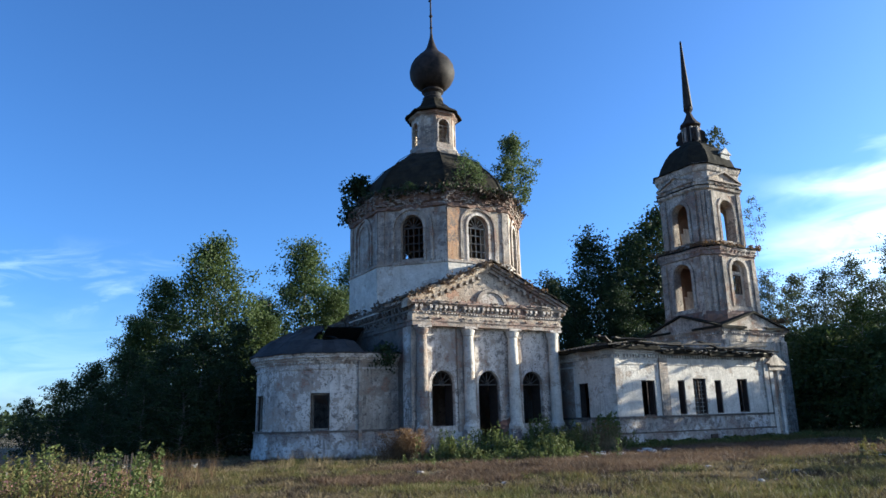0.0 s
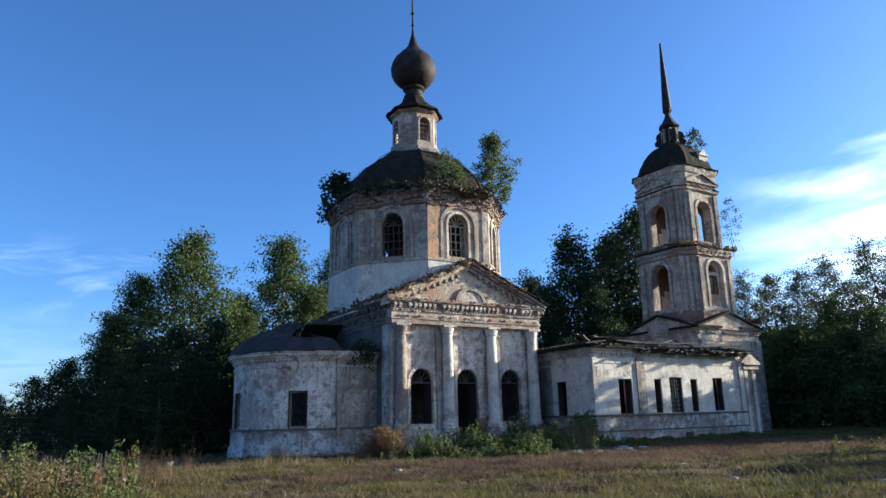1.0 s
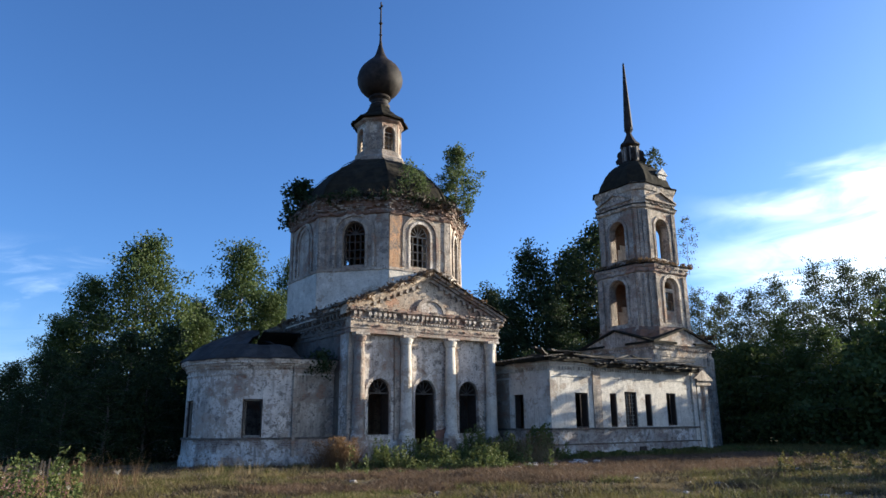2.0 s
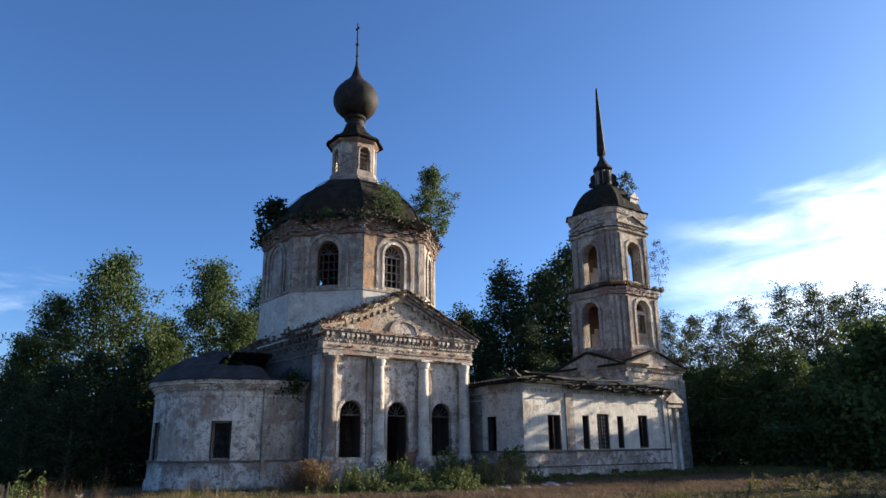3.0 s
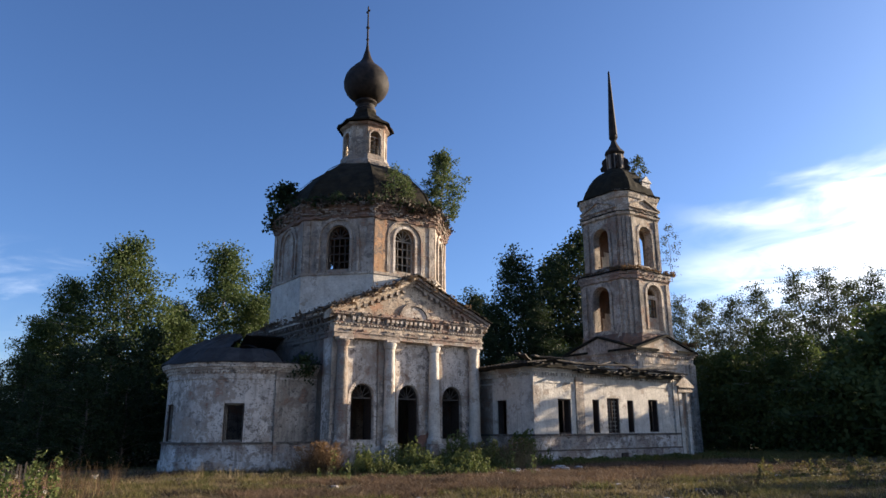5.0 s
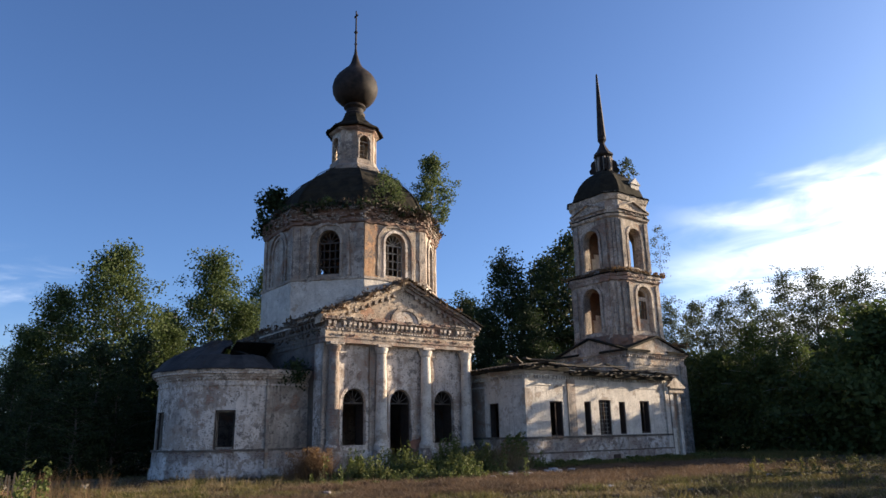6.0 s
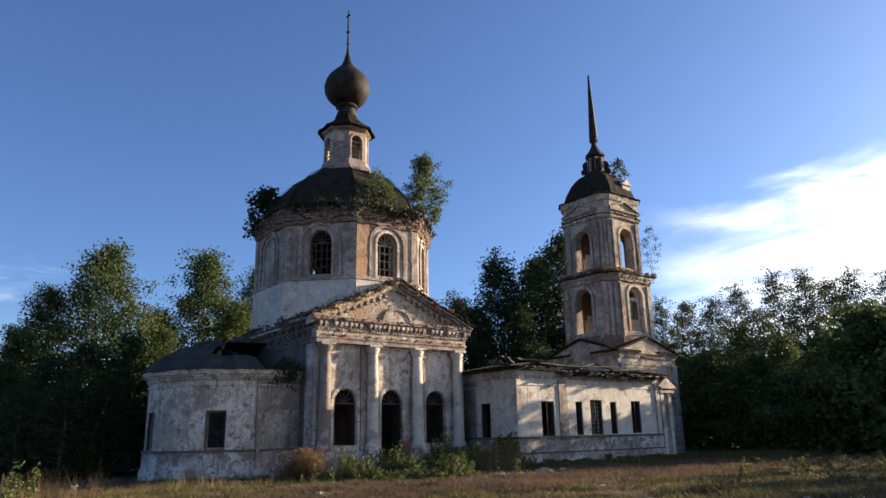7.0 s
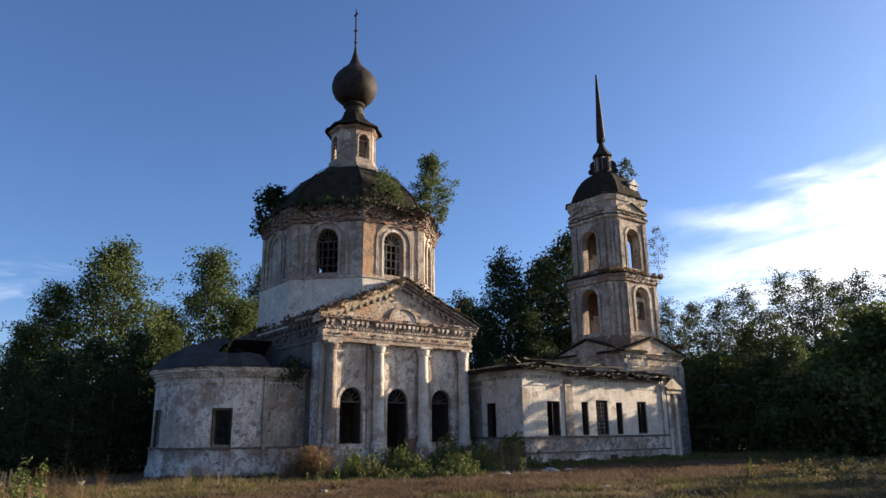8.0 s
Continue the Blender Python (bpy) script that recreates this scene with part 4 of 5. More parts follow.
box(bm, 12.55, 13.1, RY - 0.235, RY - 0.12, 0.36, 0.62)
part("cellar_vent", bm, TIMBER_SHADE, refectory, "small dark vent in the plinth")
# end bay with a small gable, its shadow put into a duller wash
bm = bmesh.new()
box(bm, RX1, 20.0, RY + 0.05, RY + 3.0, -0.5, 4.5)
part("end_bay_wall", bm, CREAM_TONED, refectory)
for x in (18.95, 19.75):
    bm = bmesh.new()
    box(bm, x - 0.16, x + 0.16, RY - 0.1, RY + 0.1, 0, 4.4)
    part("end_bay_pilaster", bm, CLEAN, refectory)
bm = bmesh.new()
box(bm, RX1, 20.2, RY - 0.2, RY + 3.0, 4.4, 4.56)
box(bm, RX1, 20.3, RY - 0.3, RY + 3.0, 4.7, 4.82)
dentils(bm, S1, RX1 + 0.02, 20.1, 4.56, 4.7, 0.1, 0.1, 0.2)
gable(bm, 18.3, 20.3, RY - 0.28, RY + 3.0, 4.82, 5.45)
part("end_bay_gable", bm, CREAM_TONED, refectory)
bm = bmesh.new()
box(bm, RX1, 23.0, 1.5, 2 * YO - 1.5, -0.5, 5.2)
part("link_wall", bm, GREYED, refectory)

# ---- bell tower ----
TX = 26.38
tower = thing("bell_tower", (TX, YO, 0), "tall weathered brick bell tower with open arches and spire", "bell tower")
bm = bmesh.new()
HB = 3.68
for turn in (0, 90, 180, -90):
    wall(bm, facing(TX, YO, turn, HB), -HB, HB - 0.9, -0.5, 7.2, 0.9)
part("base_wall", bm, CREAM_TONED, tower)
for sx in (-1, 1):
    bm = bmesh.new()
    box(bm, TX + sx * 3.4 - 0.35, TX + sx * 3.4 + 0.35, YO - HB - 0.18, YO - HB + 0.1, -0.3, 7.2)
    part("base_pilaster", bm, TOWERWASH, tower)
bm = bmesh.new()
for o, z0, z1 in ((0.06, 7.1, 7.3), (0.02, 7.3, 7.85), (0.18, 7.85, 8.0), (0.3, 8.0, 8.15)):
    box(bm, TX - HB - o, TX + HB + o, YO - HB - o, YO + HB + o, z0, z1)
weather(bm, 0.45, 0.025, 2.0)
part("base_cornice", bm, CREAM_TONED, tower)
for turn in (0, 90, 180, -90):
    m = facing(TX, YO, turn, HB)
    bm = bmesh.new()
    dentils(bm, m, -HB, HB, 7.66, 7.84, 0.14, 0.14, 0.16, 0.05)
    tagged(part("dentil_course", bm, WHITE, tower), kind="stuff")
    bm = bmesh.new()
    loft(bm, [[m @ Vector(p) for p in ((-HB - 0.2, y, 8.15), (HB + 0.2, y, 8.15), (0, y, 9.35))] for y in (-0.15, 3.0)])
    # only the south gable takes the sunlit tone
    part("base_gable", bm, CREAM_TONED if turn == 0 else TOWERWASH, tower)
    for s in (-1, 1):
        bm = bmesh.new()
        loft(bm, [[m @ Vector((x, y, z)) for y, z in ((-0.35, zz), (2.5, zz), (2.5, zz + 0.16), (-0.35, zz + 0.16))] for x, zz in ((s * (HB + 0.4), 8.08), (0, 9.36))])
        part("gable_roof", bm, ROOF, tower)
H1, C1, H2, C2 = 3.05, 1.0, 2.6, 0.75
def tier(h, c, z0, z1, op, th, mats, label):
    k = h - c
    for i, turn in enumerate((0, 90, 180, -90)):
        m = facing(TX, YO, turn, h)
        bm = bmesh.new()
        wall(bm, m, -k, k, z0, z1, th, [] if turn == 180 else [op])
        part(label, bm, mats[i % len(mats)], tower)
        bm = bmesh.new()
        arch_trim(bm, m, op[0], op[1] + 0.02, op[2], op[3], op[4] + 0.02, 0.26, 0.1)
        part("arch_surround", bm, mats[i % len(mats)], tower)
        for s in (-1, 1):
            bm = bmesh.new()
            box(bm, s * (k - 0.26) - 0.22, s * (k - 0.26) + 0.22, -0.16, 0.05, z0 + 0.3, z1 - 0.2, m)
            weather(bm, 0.4, 0.02, 2.0, turn + s)
            part("pilaster", bm, TOWERWASH, tower)
        d = facing(TX, YO, turn + 45, (h + k) / math.sqrt(2))
        w = c / math.sqrt(2)
        bm = bmesh.new()
        wall(bm, d, -w, w, z0, z1, th * 1.3)
        for s in (-1, 0, 1):
            box(bm, s * w * 0.62 - 0.13, s * w * 0.62 + 0.13, -0.12, 0.05, z0 + 0.3, z1 - 0.2, d)
        part("corner_pier", bm, TOWERWASH, tower)
def capped(bm, h, c, levels):
    loft(bm, [[(TX + x, YO + y, z) for x, y in eight(h + o, c + o * 0.4)] for o, z in levels])
# south wash holds the sunlight; dark north brick holds the shade inside
tier(H1, C1, 9.0, 14.2, (0, 0.9, 10.0, 12.95, 0.85), 0.75, [CREAM_TONED, TOWERWASH, BRICK, TOWERWASH], "tier_wall")
bm = bmesh.new()
capped(bm, H1, C1, [(0.1, 8.3), (0.2, 9.3), (0.12, 9.6), (0.05, 9.65)])
weather(bm, 0.4, 0.06, 2.0)
part("tier_base", bm, BRICK, tower)
bm = bmesh.new()
capped(bm, H1, C1, [(0.05, 14.15), (0.15, 14.2), (0.15, 14.5), (0.25, 14.6), (0.27, 14.8), (-0.2, 15.1), (-0.3, 15.12)])
weather(bm, 0.3, 0.06, 2.6)
part("tier_cornice", bm, CROWN, tower, "broken ledge with moss and saplings")
# pale panels added as sunlight on the far inside of both storeys
for z0, z1, y in ((9.7, 11.6, YO + H1 - 0.86), (15.1, 17.2, YO + H2 - 0.76)):
    bm = bmesh.new()
    box(bm, TX - 0.55, TX + 0.75, y, y + 0.08, z0, z1)
    box(bm, TX - 0.15, TX + 0.75, y, y + 0.08, z1, z1 + 0.5)
    weather(bm, 0.3, 0.03, 2.4, z0)
    part("inner_lit_patch", bm, CLEAN, tower, "pale panel painted as sunlight on the inner wall")
# timber frame and lunette standing in the lower south arch
bm = bmesh.new()
m = facing(TX, YO, 0, H1)
for x0, x1, z0, z1 in ((-0.9, -0.62, 10.0, 12.95), (0.62, 0.9, 10.0, 12.95), (-0.62, 0.62, 12.62, 12.95), (-0.62, 0.62, 10.0, 11.05)):
    box(bm, x0, x1, 0.28, 0.46, z0, z1, m)
arch_trim(bm, m @ Matrix.Translation((0, 0.46, 0)), 0, 0.62, 12.9, 12.95, 0.58, 0.27, 0.16, False)
weather(bm, 0.3, 0.012, 2.0)
infill = part("arch_infill", bm, OCHRE, tower, "cream plastered infill with an empty window")
lattice("window_frame", m, 0, 0.62, 11.05, 12.62, 0.02, 0.34, infill, WOOD, 3, 2, 0.06, False)
# belfry likewise: sunlit tone on the south, inner shade in the north brick
tier(H2, C2, 15.0, 19.9, (0, 0.82, 15.55, 18.2, 0.85), 0.65, [CREAM_TONED, TOWERWASH, BRICK, TOWERWASH], "belfry_wall")
bm = bmesh.new()
capped(bm, H2, C2, [(0.06, 19.85), (0.2, 19.95), (0.24, 20.15), (0.1, 20.2), (0.1, 21.4), (0.2, 21.5), (0.28, 21.75), (0.3, 22.0), (0.1, 22.2)])
weather(bm, 0.3, 0.035, 2.6)
part("belfry_cornice", bm, CREAM_TONED, tower)
for nm, h, c, o, z in (("belfry_eaves", H2, C2, 0.44, 22.0), ("belfry_ledge", H2, C2, 0.30, 20.16), ("tier_ledge", H1, C1, 0.36, 14.82)):
    bm = bmesh.new()
    capped(bm, h, c, [(o - 0.1, z - 0.02), (o, z), (o, z + 0.06), (o - 0.25, z + 0.16)])
    weather(bm, 0.3, 0.05, 2.6, z)
    part(nm, bm, ROOF, tower, "dark ragged iron edge")
for turn in (0, -90):
    for h, z, rows in ((H2 + 0.1, 21.45, 4), (H1 + 0.14, 14.25, 4), (H2 + 0.1, 20.22, 3)):
        bm = bmesh.new()
        brick_course(bm, facing(TX, YO, turn, h), -h + 0.9, h - 0.9, z, rows, 0.03, 0.03, 0.45, int(z) + turn)
        tagged(part("worn_brick_course", bm, CROWN, tower), kind="stuff")
for turn in (0, 90, 180, -90):
    m = facing(TX, YO, turn, H2 + 0.1)
    k = H2 - C2 + 0.2
    bm = bmesh.new()
    for s in (-1, 1):
        loft(bm, [[m @ Vector((x, y, z)) for y, z in ((-0.22, zz), (0.05, zz), (0.05, zz + 0.14), (-0.22, zz + 0.14))] for x, zz in ((s * k, 20.65), (0, 21.45))])
    box(bm, -k, k, -0.18, 0.05, 20.55, 20.68, m)
    part("belfry_gable", bm, TOWERWASH, tower)
bm = bmesh.new()
loft(bm, [[(TX + x, YO + y, z) for x, y in eight(h, h * 0.42)] for h, z in ((2.86, 21.98), (2.8, 22.2), (2.62, 22.75), (2.34, 23.4), (1.9, 24.1), (1.3, 24.7), (0.85, 25.0))])
weather(bm, 0.4, 0.045, 1.8)
part("tower_dome", bm, ROOF, tower, "dark iron tower dome")
bm = bmesh.new()
m = facing(TX, YO, 0, 2.55)
wall(bm, m, 0.35, 1.45, 22.2, 23.35, 0.9)
loft(bm, [[m @ Vector(p) for p in ((0.2, y, 23.35), (1.6, y, 23.35), (0.9, y, 23.95))] for y in (-0.1, 1.2)])
part("dormer", bm, CLEAN, tower, "white dormer in the tower dome")
bm = bmesh.new()
lathe(bm, [(0.95, 24.85), (0.9, 25.1), (0.72, 25.2), (0.70, 26.55), (0.78, 26.6), (0.95, 26.75), (0.92, 26.85), (0.6, 27.2), (0.34, 27.7), (0.24, 28.0), (0.26, 28.1), (0.42, 28.35), (0.42, 28.5), (0.3, 28.7), (0.26, 28.9)], TX, YO, 8, radians(22.5))
part("spire_base", bm, DOME, tower)
for k in range(8):
    a = radians(45 * k)
    bm = bmesh.new()
    box(bm, TX + 0.72 * math.sin(a) - 0.1, TX + 0.72 * math.sin(a) + 0.1, YO - 0.72 * math.cos(a) - 0.1, YO - 0.72 * math.cos(a) + 0.1, 25.15, 26.5)
    part("spire_base_pier", bm, GREYED, tower)
for k in range(4):
    d = facing(TX, YO, 45 + 90 * k, 0)
    bm = bmesh.new()
    out = [(-0.7, 25.0), (-1.3, 25.05), (-1.38, 25.35), (-1.15, 25.6), (-1.22, 25.9), (-1.12, 26.15), (-0.9, 26.3), (-0.7, 26.3)]
    loft(bm, [[d @ Vector((x, y, z)) for y, z in out] for x in (-0.09, 0.09)])
    part("scroll_bracket", bm, DOME, tower)
bm = bmesh.new()
lathe(bm, [(0.40, 28.6), (0.36, 29.5), (0.09, 35.0), (0.11, 35.05), (0.02, 35.3)], TX, YO, 8)
part("spire", bm, DOME, tower, "dark needle spire")

# ---- plants ----
SOIL = leafy("rotten_stubble", (0.05, 0.036, 0.024), (0.085, 0.06, 0.04), (0.06, 0.045, 0.026), 0.1)
LEAF_LIGHT = leafy("young_birch_leaves", (0.062, 0.095, 0.032), (0.105, 0.135, 0.048), (0.08, 0.10, 0.036), 0.4)
rng = np.random.default_rng(5)


def quads(centres, sizes, stretch=1.6, up_bias=0.0):
    """Leaf-shaped quads at the given places, turned at random: vertices and faces."""
    n = len(centres)
    a = rng.normal(size=(n, 3))
    a[:, 2] -= up_bias
    a /= np.linalg.norm(a, axis=1)[:, None]
    b = np.cross(a, rng.normal(size=(n, 3)))
    b /= np.linalg.norm(b, axis=1)[:, None] + 1e-9
    s = np.asarray(sizes)[:, None]
    v = np.stack([centres - a * s * stretch / 2, centres + b * s / 2, centres + a * s * stretch / 2, centres - b * s / 2], 1).reshape(-1, 3)
    f = np.arange(n * 4).reshape(-1, 4)
    return v, f


def mesh_from(name, v, f):
    me = bpy.data.meshes.new(name)
    me.from_pydata(v.tolist(), [], f.tolist())
    return me


def tube(bm, pts, radii, n=6):
    rings = []
    for i, p in enumerate(pts):
        d = (pts[min(i + 1, len(pts) - 1)] - pts[max(i - 1, 0)]).normalized()
        x = d.orthogonal().normalized()
        y = d.cross(x)
        rings.append([p + (x * math.cos(2 * math.pi * k / n) + y * math.sin(2 * math.pi * k / n)) * radii[i] for k in range(n)])
    loft(bm, rings)


def tree(name, label, category, h, spread, first, leaves, leaf, bark, foliage, shape=0.8, seed=1, limbs=34, clump=0.5, droop=0.0, trunk_r=0.18, lean=0.0, fill=0.9):
    """A tree at the origin: tapered trunk with limbs, and a crown of many leaves gathered round the limbs and twigs."""
    rnd = random.Random(seed)
    ob = thing(name, (0, 0, 0), label, category)
    bm = bmesh.new()
    trunk = [Vector((lean * (i / 8) ** 2 * h + 0.015 * h * math.sin(i * 1.3 + seed), 0.012 * h * math.cos(i * 1.7 + seed), h * i / 8)) for i in range(9)]
    trunk[0] = Vector((0, 0, -0.3))
    tube(bm, trunk, [trunk_r * (1 - 0.93 * i / 8) for i in range(9)], 8)
    spots, weight = [], []
    for k in range(limbs):
        t = first + (0.985 - first) * ((k + rnd.random()) / limbs)
        i = min(int(t * 8), 7)
        o = trunk[i].lerp(trunk[i + 1], t * 8 - i)
        u = (t - first) / (1 - first)
        reach = spread * math.sin(math.pi * min(1, u * 0.86 + 0.14) ** shape) ** 0.8 * (1.1 - 0.15 * u) * rnd.uniform(0.6, 1.15) + 0.04 * h
        a = k * 2.399 + rnd.uniform(-0.5, 0.5)
        rise = rnd.uniform(0.15, 0.6) * reach * (0.5 + u)
        tip = o + Vector((math.cos(a) * reach, math.sin(a) * reach, rise - droop * reach * 0.3))
        mid = o.lerp(tip, 0.5) + Vector((0, 0, 0.12 * reach))
        tube(bm, [o, mid, tip], [trunk_r * 0.34 * (1.1 - t), trunk_r * 0.2 * (1.1 - t), trunk_r * 0.05], 4)
        for j in range(max(3, int(reach * 2.6 / clump * 0.5))):
            q = rnd.uniform(0.25, 1.05)
            p = (o.lerp(mid, q * 2) if q < 0.5 else mid.lerp(tip, q * 2 - 1))
            p = p + Vector((rnd.gauss(0, 0.3), rnd.gauss(0, 0.3), rnd.gauss(0, 0.22) - droop * rnd.random() * 0.9)) * clump * 1.5
            spots.append(p)
            weight.append(rnd.uniform(0.25, 1.3))
    for k in range(int(len(spots) * fill)):
        u = rnd.random() ** 0.9
        t = first + (0.97 - first) * u
        i = min(int(t * 8), 7)
        o = trunk[i].lerp(trunk[i + 1], t * 8 - i)
        a = rnd.uniform(0, 2 * math.pi)
        lump = 0.82 + 0.5 * noise.noise(Vector((math.cos(a) * 1.6 + seed * 3, math.sin(a) * 1.6, u * 4.5)))
        r = (spread * math.sin(math.pi * min(1, u * 0.86 + 0.14) ** shape) ** 0.8 * (1.1 - 0.15 * u) + 0.03 * h) * lump * rnd.random() ** 0.42
        spots.append(o + Vector((math.cos(a) * r, math.sin(a) * r, rnd.gauss(0, 0.3) * clump)))
        weight.append(rnd.uniform(0.4, 1.1))
    part("trunk", bm, bark, ob)
    w = np.array(weight)
    pick = rng.choice(len(spots), size=leaves, p=w / w.sum())
    c = np.array([tuple(p) for p in spots])[pick]
    g = np.clip(rng.normal(size=(leaves, 3)), -1.5, 1.5) * clump * np.array([0.62, 0.62, 0.5])
    v, f = quads(c + g, leaf * rng.uniform(0.6, 1.4, leaves), 1.5, droop)
    link("crown", mesh_from("crown", v, f), foliage, ob)
    return ob


def polar(az, d):
    return EYE.x + d * math.sin(radians(az)), EYE.y + d * math.cos(radians(az))


def plant(ob, first, x, y, z, scale, turn, squeeze=1.0):
    m = Matrix.Translation((x, y, z)) @ Matrix.Rotation(radians(turn), 4, "Z") @ Matrix.Diagonal((scale * squeeze, scale * squeeze, scale, 1))
    if first:
        ob.matrix_basis = m
        return ob
    return copy_thing(ob, m)


class Stand:
    """A kind of tree: the first is the model itself, later ones are copies."""
    def __init__(self, ob, height):
        self.ob, self.height, self.used = ob, height, False

    def put(self, az, d, h, squeeze=1.0):
        x, y = polar(az, d)
        return self.at(x, y, ground_z(x, y), h, squeeze)

    def at(self, x, y, z, h, squeeze=1.0):
        o = plant(self.ob, not self.used, x, y, z, h / self.height, random.uniform(0, 360), squeeze)
        self.used = True
        return o


random.seed(21)
full = Stand(tagged(tree("birch_tree", "tall full birch with dense green crown at the wood edge", "tree", 17, 4.5, 0.06, 33000, 0.14, BIRCH, LEAF, 0.70, 1, 96, 0.7, 0.5), group="trees of the wood"), 17)
full_b = Stand(tagged(tree("birch_tree", "tall birch with loose drooping green crown", "tree", 18, 4.1, 0.08, 31000, 0.14, BIRCH, LEAF, 0.72, 2, 84, 0.66, 0.7), group="trees of the wood"), 18)
alder = Stand(tagged(tree("alder_tree", "dense dark green alder at the wood edge", "tree", 10, 3.6, 0.02, 9000, 0.145, BARK, LEAF_DARK, 0.6, 3, 52, 0.5, 0.1), group="trees of the wood"), 10)
aspen = Stand(tagged(tree("aspen_tree", "slender aspen with thin grey-green crown against the sky", "tree", 17, 2.5, 0.05, 18000, 0.105, BARK, LEAF_GREY, 0.8, 4, 64, 0.38, 0.0, fill=0.75), group="trees of the wood"), 17)
aspen_b = Stand(tagged(tree("aspen_tree", "tall dark aspen with broken crown", "tree", 18, 3.0, 0.04, 16000, 0.135, BARK, LEAF_GREY, 0.75, 5, 66, 0.48, 0.1, fill=0.6), group="trees of the wood"), 18)
dark = Stand(tagged(tree("birch_tree", "tall dense dark birch standing behind the church", "tree", 18, 3.7, 0.04, 20000, 0.16, BARK, LEAF_DARK, 0.72, 7, 84, 0.62, 0.4), group="trees of the wood"), 18)
shrub = Stand(tagged(tree("willow_shrub", "bushy willow shrub at the foot of the wood", "shrub", 5, 2.4, 0.02, 10000, 0.12, BARK, LEAF, 0.6, 6, 26, 0.5, 0.1, 0.07), group="shrubs of the wood"), 5)
young = Stand(tagged(tree("birch_tree", "young olive-green birch catching light before the wood", "tree", 10, 2.9, 0.04, 9500, 0.135, BIRCH, LEAF, 0.66, 14, 60, 0.5, 0.4), group="trees of the wood"), 10)
# left of the apse
full.put(11.2, 58, 16.5)
full_b.put(18.2, 68, 19.2)
for az, d, h in ((14.8, 70, 13), (6.0, 60, 10.6), (7.4, 60, 12.6), (22.6, 76, 18.5), (25.5, 80, 17), (20.8, 66, 13), (15.4, 60, 10)):
    (full if random.random() < 0.5 else full_b).put(az, d, h)
for az, d, h in ((13.2, 50, 8.6), (10.6, 48, 9.0), (8.2, 50, 8.2), (5.4, 52, 8.0), (3.2, 54, 7.2), (1.2, 58, 6.1), (-0.8, 62, 4.9), (-2.8, 72, 3.6), (-5, 84, 3.8), (-8, 88, 4), (15.8, 50, 7.8), (17.8, 54, 8.2), (12.0, 46, 6.4), (9.4, 45, 6.0), (6.6, 46, 5.6), (4.0, 49, 5.0), (20, 60, 9), (2.8, 64, 7.2)):
    alder.put(az, d, h, random.uniform(0.95, 1.25))
# behind the church
for az, d, h in ((36.0, 92, 19.5), (38.8, 96, 20), (45.2, 95, 25), (33, 100, 18), (29, 100, 17), (50.5, 98, 22)):
    dark.put(az, d, h * 0.97, 1.1)
for az, d, h in ((42.2, 88, 22.8), (47.4, 90, 26), (40.4, 84, 16), (44.0, 82, 15)):
    dark.put(az, d, h, 1.0)
for az, d, h in ((37.5, 82, 10), (41.5, 78, 11), (45.5, 78, 12), (49.0, 86, 12), (34, 84, 10)):
    alder.put(az, d, h, 1.2)
# right of the tower and on past the view
for az, d, h in ((53.0, 92, 20.5), (55.0, 84, 17.6), (56.8, 88, 18.4), (58.6, 82, 17.2), (60.4, 86, 17.4), (62.0, 78, 15.8), (63.4, 84, 17.6), (65.2, 76, 16.2), (66.8, 80, 18.2), (68.4, 74, 16.6), (70.4, 76, 17.0), (72.5, 70, 9.5)):
    (aspen if random.random() < 0.8 else aspen_b).put(az, d, h * random.uniform(0.86, 1.0), random.uniform(0.9, 1.15))
for az, d, h in ((54.4, 76, 8.8), (57.2, 72, 8.2), (59.8, 70, 9.4), (62.4, 68, 8.6), (64.6, 66, 9.8), (67.2, 64, 8.4), (69.6, 64, 7.0), (72.0, 62, 6.5), (56, 84, 11), (61, 80, 11.5), (66, 74, 11.5), (51.5, 90, 12)):
    alder.put(az, d, h, 1.25)
for az, d, h in ((60.6, 65, 10.6), (63.4, 62, 8.6), (66.2, 63, 7.2), (56.6, 71, 8.4), (68.6, 66, 6.5)):
    young.put(az, d, h, random.uniform(0.9, 1.1))
for az, d, h in ((61.6, 64, 7.4), (68.6, 58, 6.6), (58.4, 68, 5.6), (65.8, 60, 4.8), (71, 57, 6)):
    shrub.put(az, d, h, 1.1)
# unseen trees past the view, heights set for the shade they throw
for az, d, h in ((75, 72, 9.0), (78.5, 70, 8.5), (82, 72, 8.5)):
    aspen_b.put(az, d, h, 1.1)
for az, d, h in ((77, 63, 7.5), (80.5, 62, 8), (84, 60, 11.2), (87, 57, 11.8), (90.5, 58, 12.4), (94, 57, 12.6), (98, 58, 12.6)):
    alder.put(az, d, h, 1.0)
# far wood beyond the meadow
bm_v, bm_f, base = [], [], 0
for a in np.arange(-14, 110, 1.1):
    x, y = polar(a, 230 + 25 * math.sin(a))
    c = np.array([x, y, 3.4]) + rng.normal(size=(340, 3)) * np.array([3.2, 3.2, 1.7])
    v, f = quads(c, rng.uniform(0.5, 1.0, 340))
    bm_v.append(v), bm_f.append(f + base)
    base += len(v)
far = link("far_wood", mesh_from("far_wood", np.vstack(bm_v), np.vstack(bm_f)), LEAF_DARK)
tagged(far, "low distant line of dark green woodland", "woodland", kind="stuff")

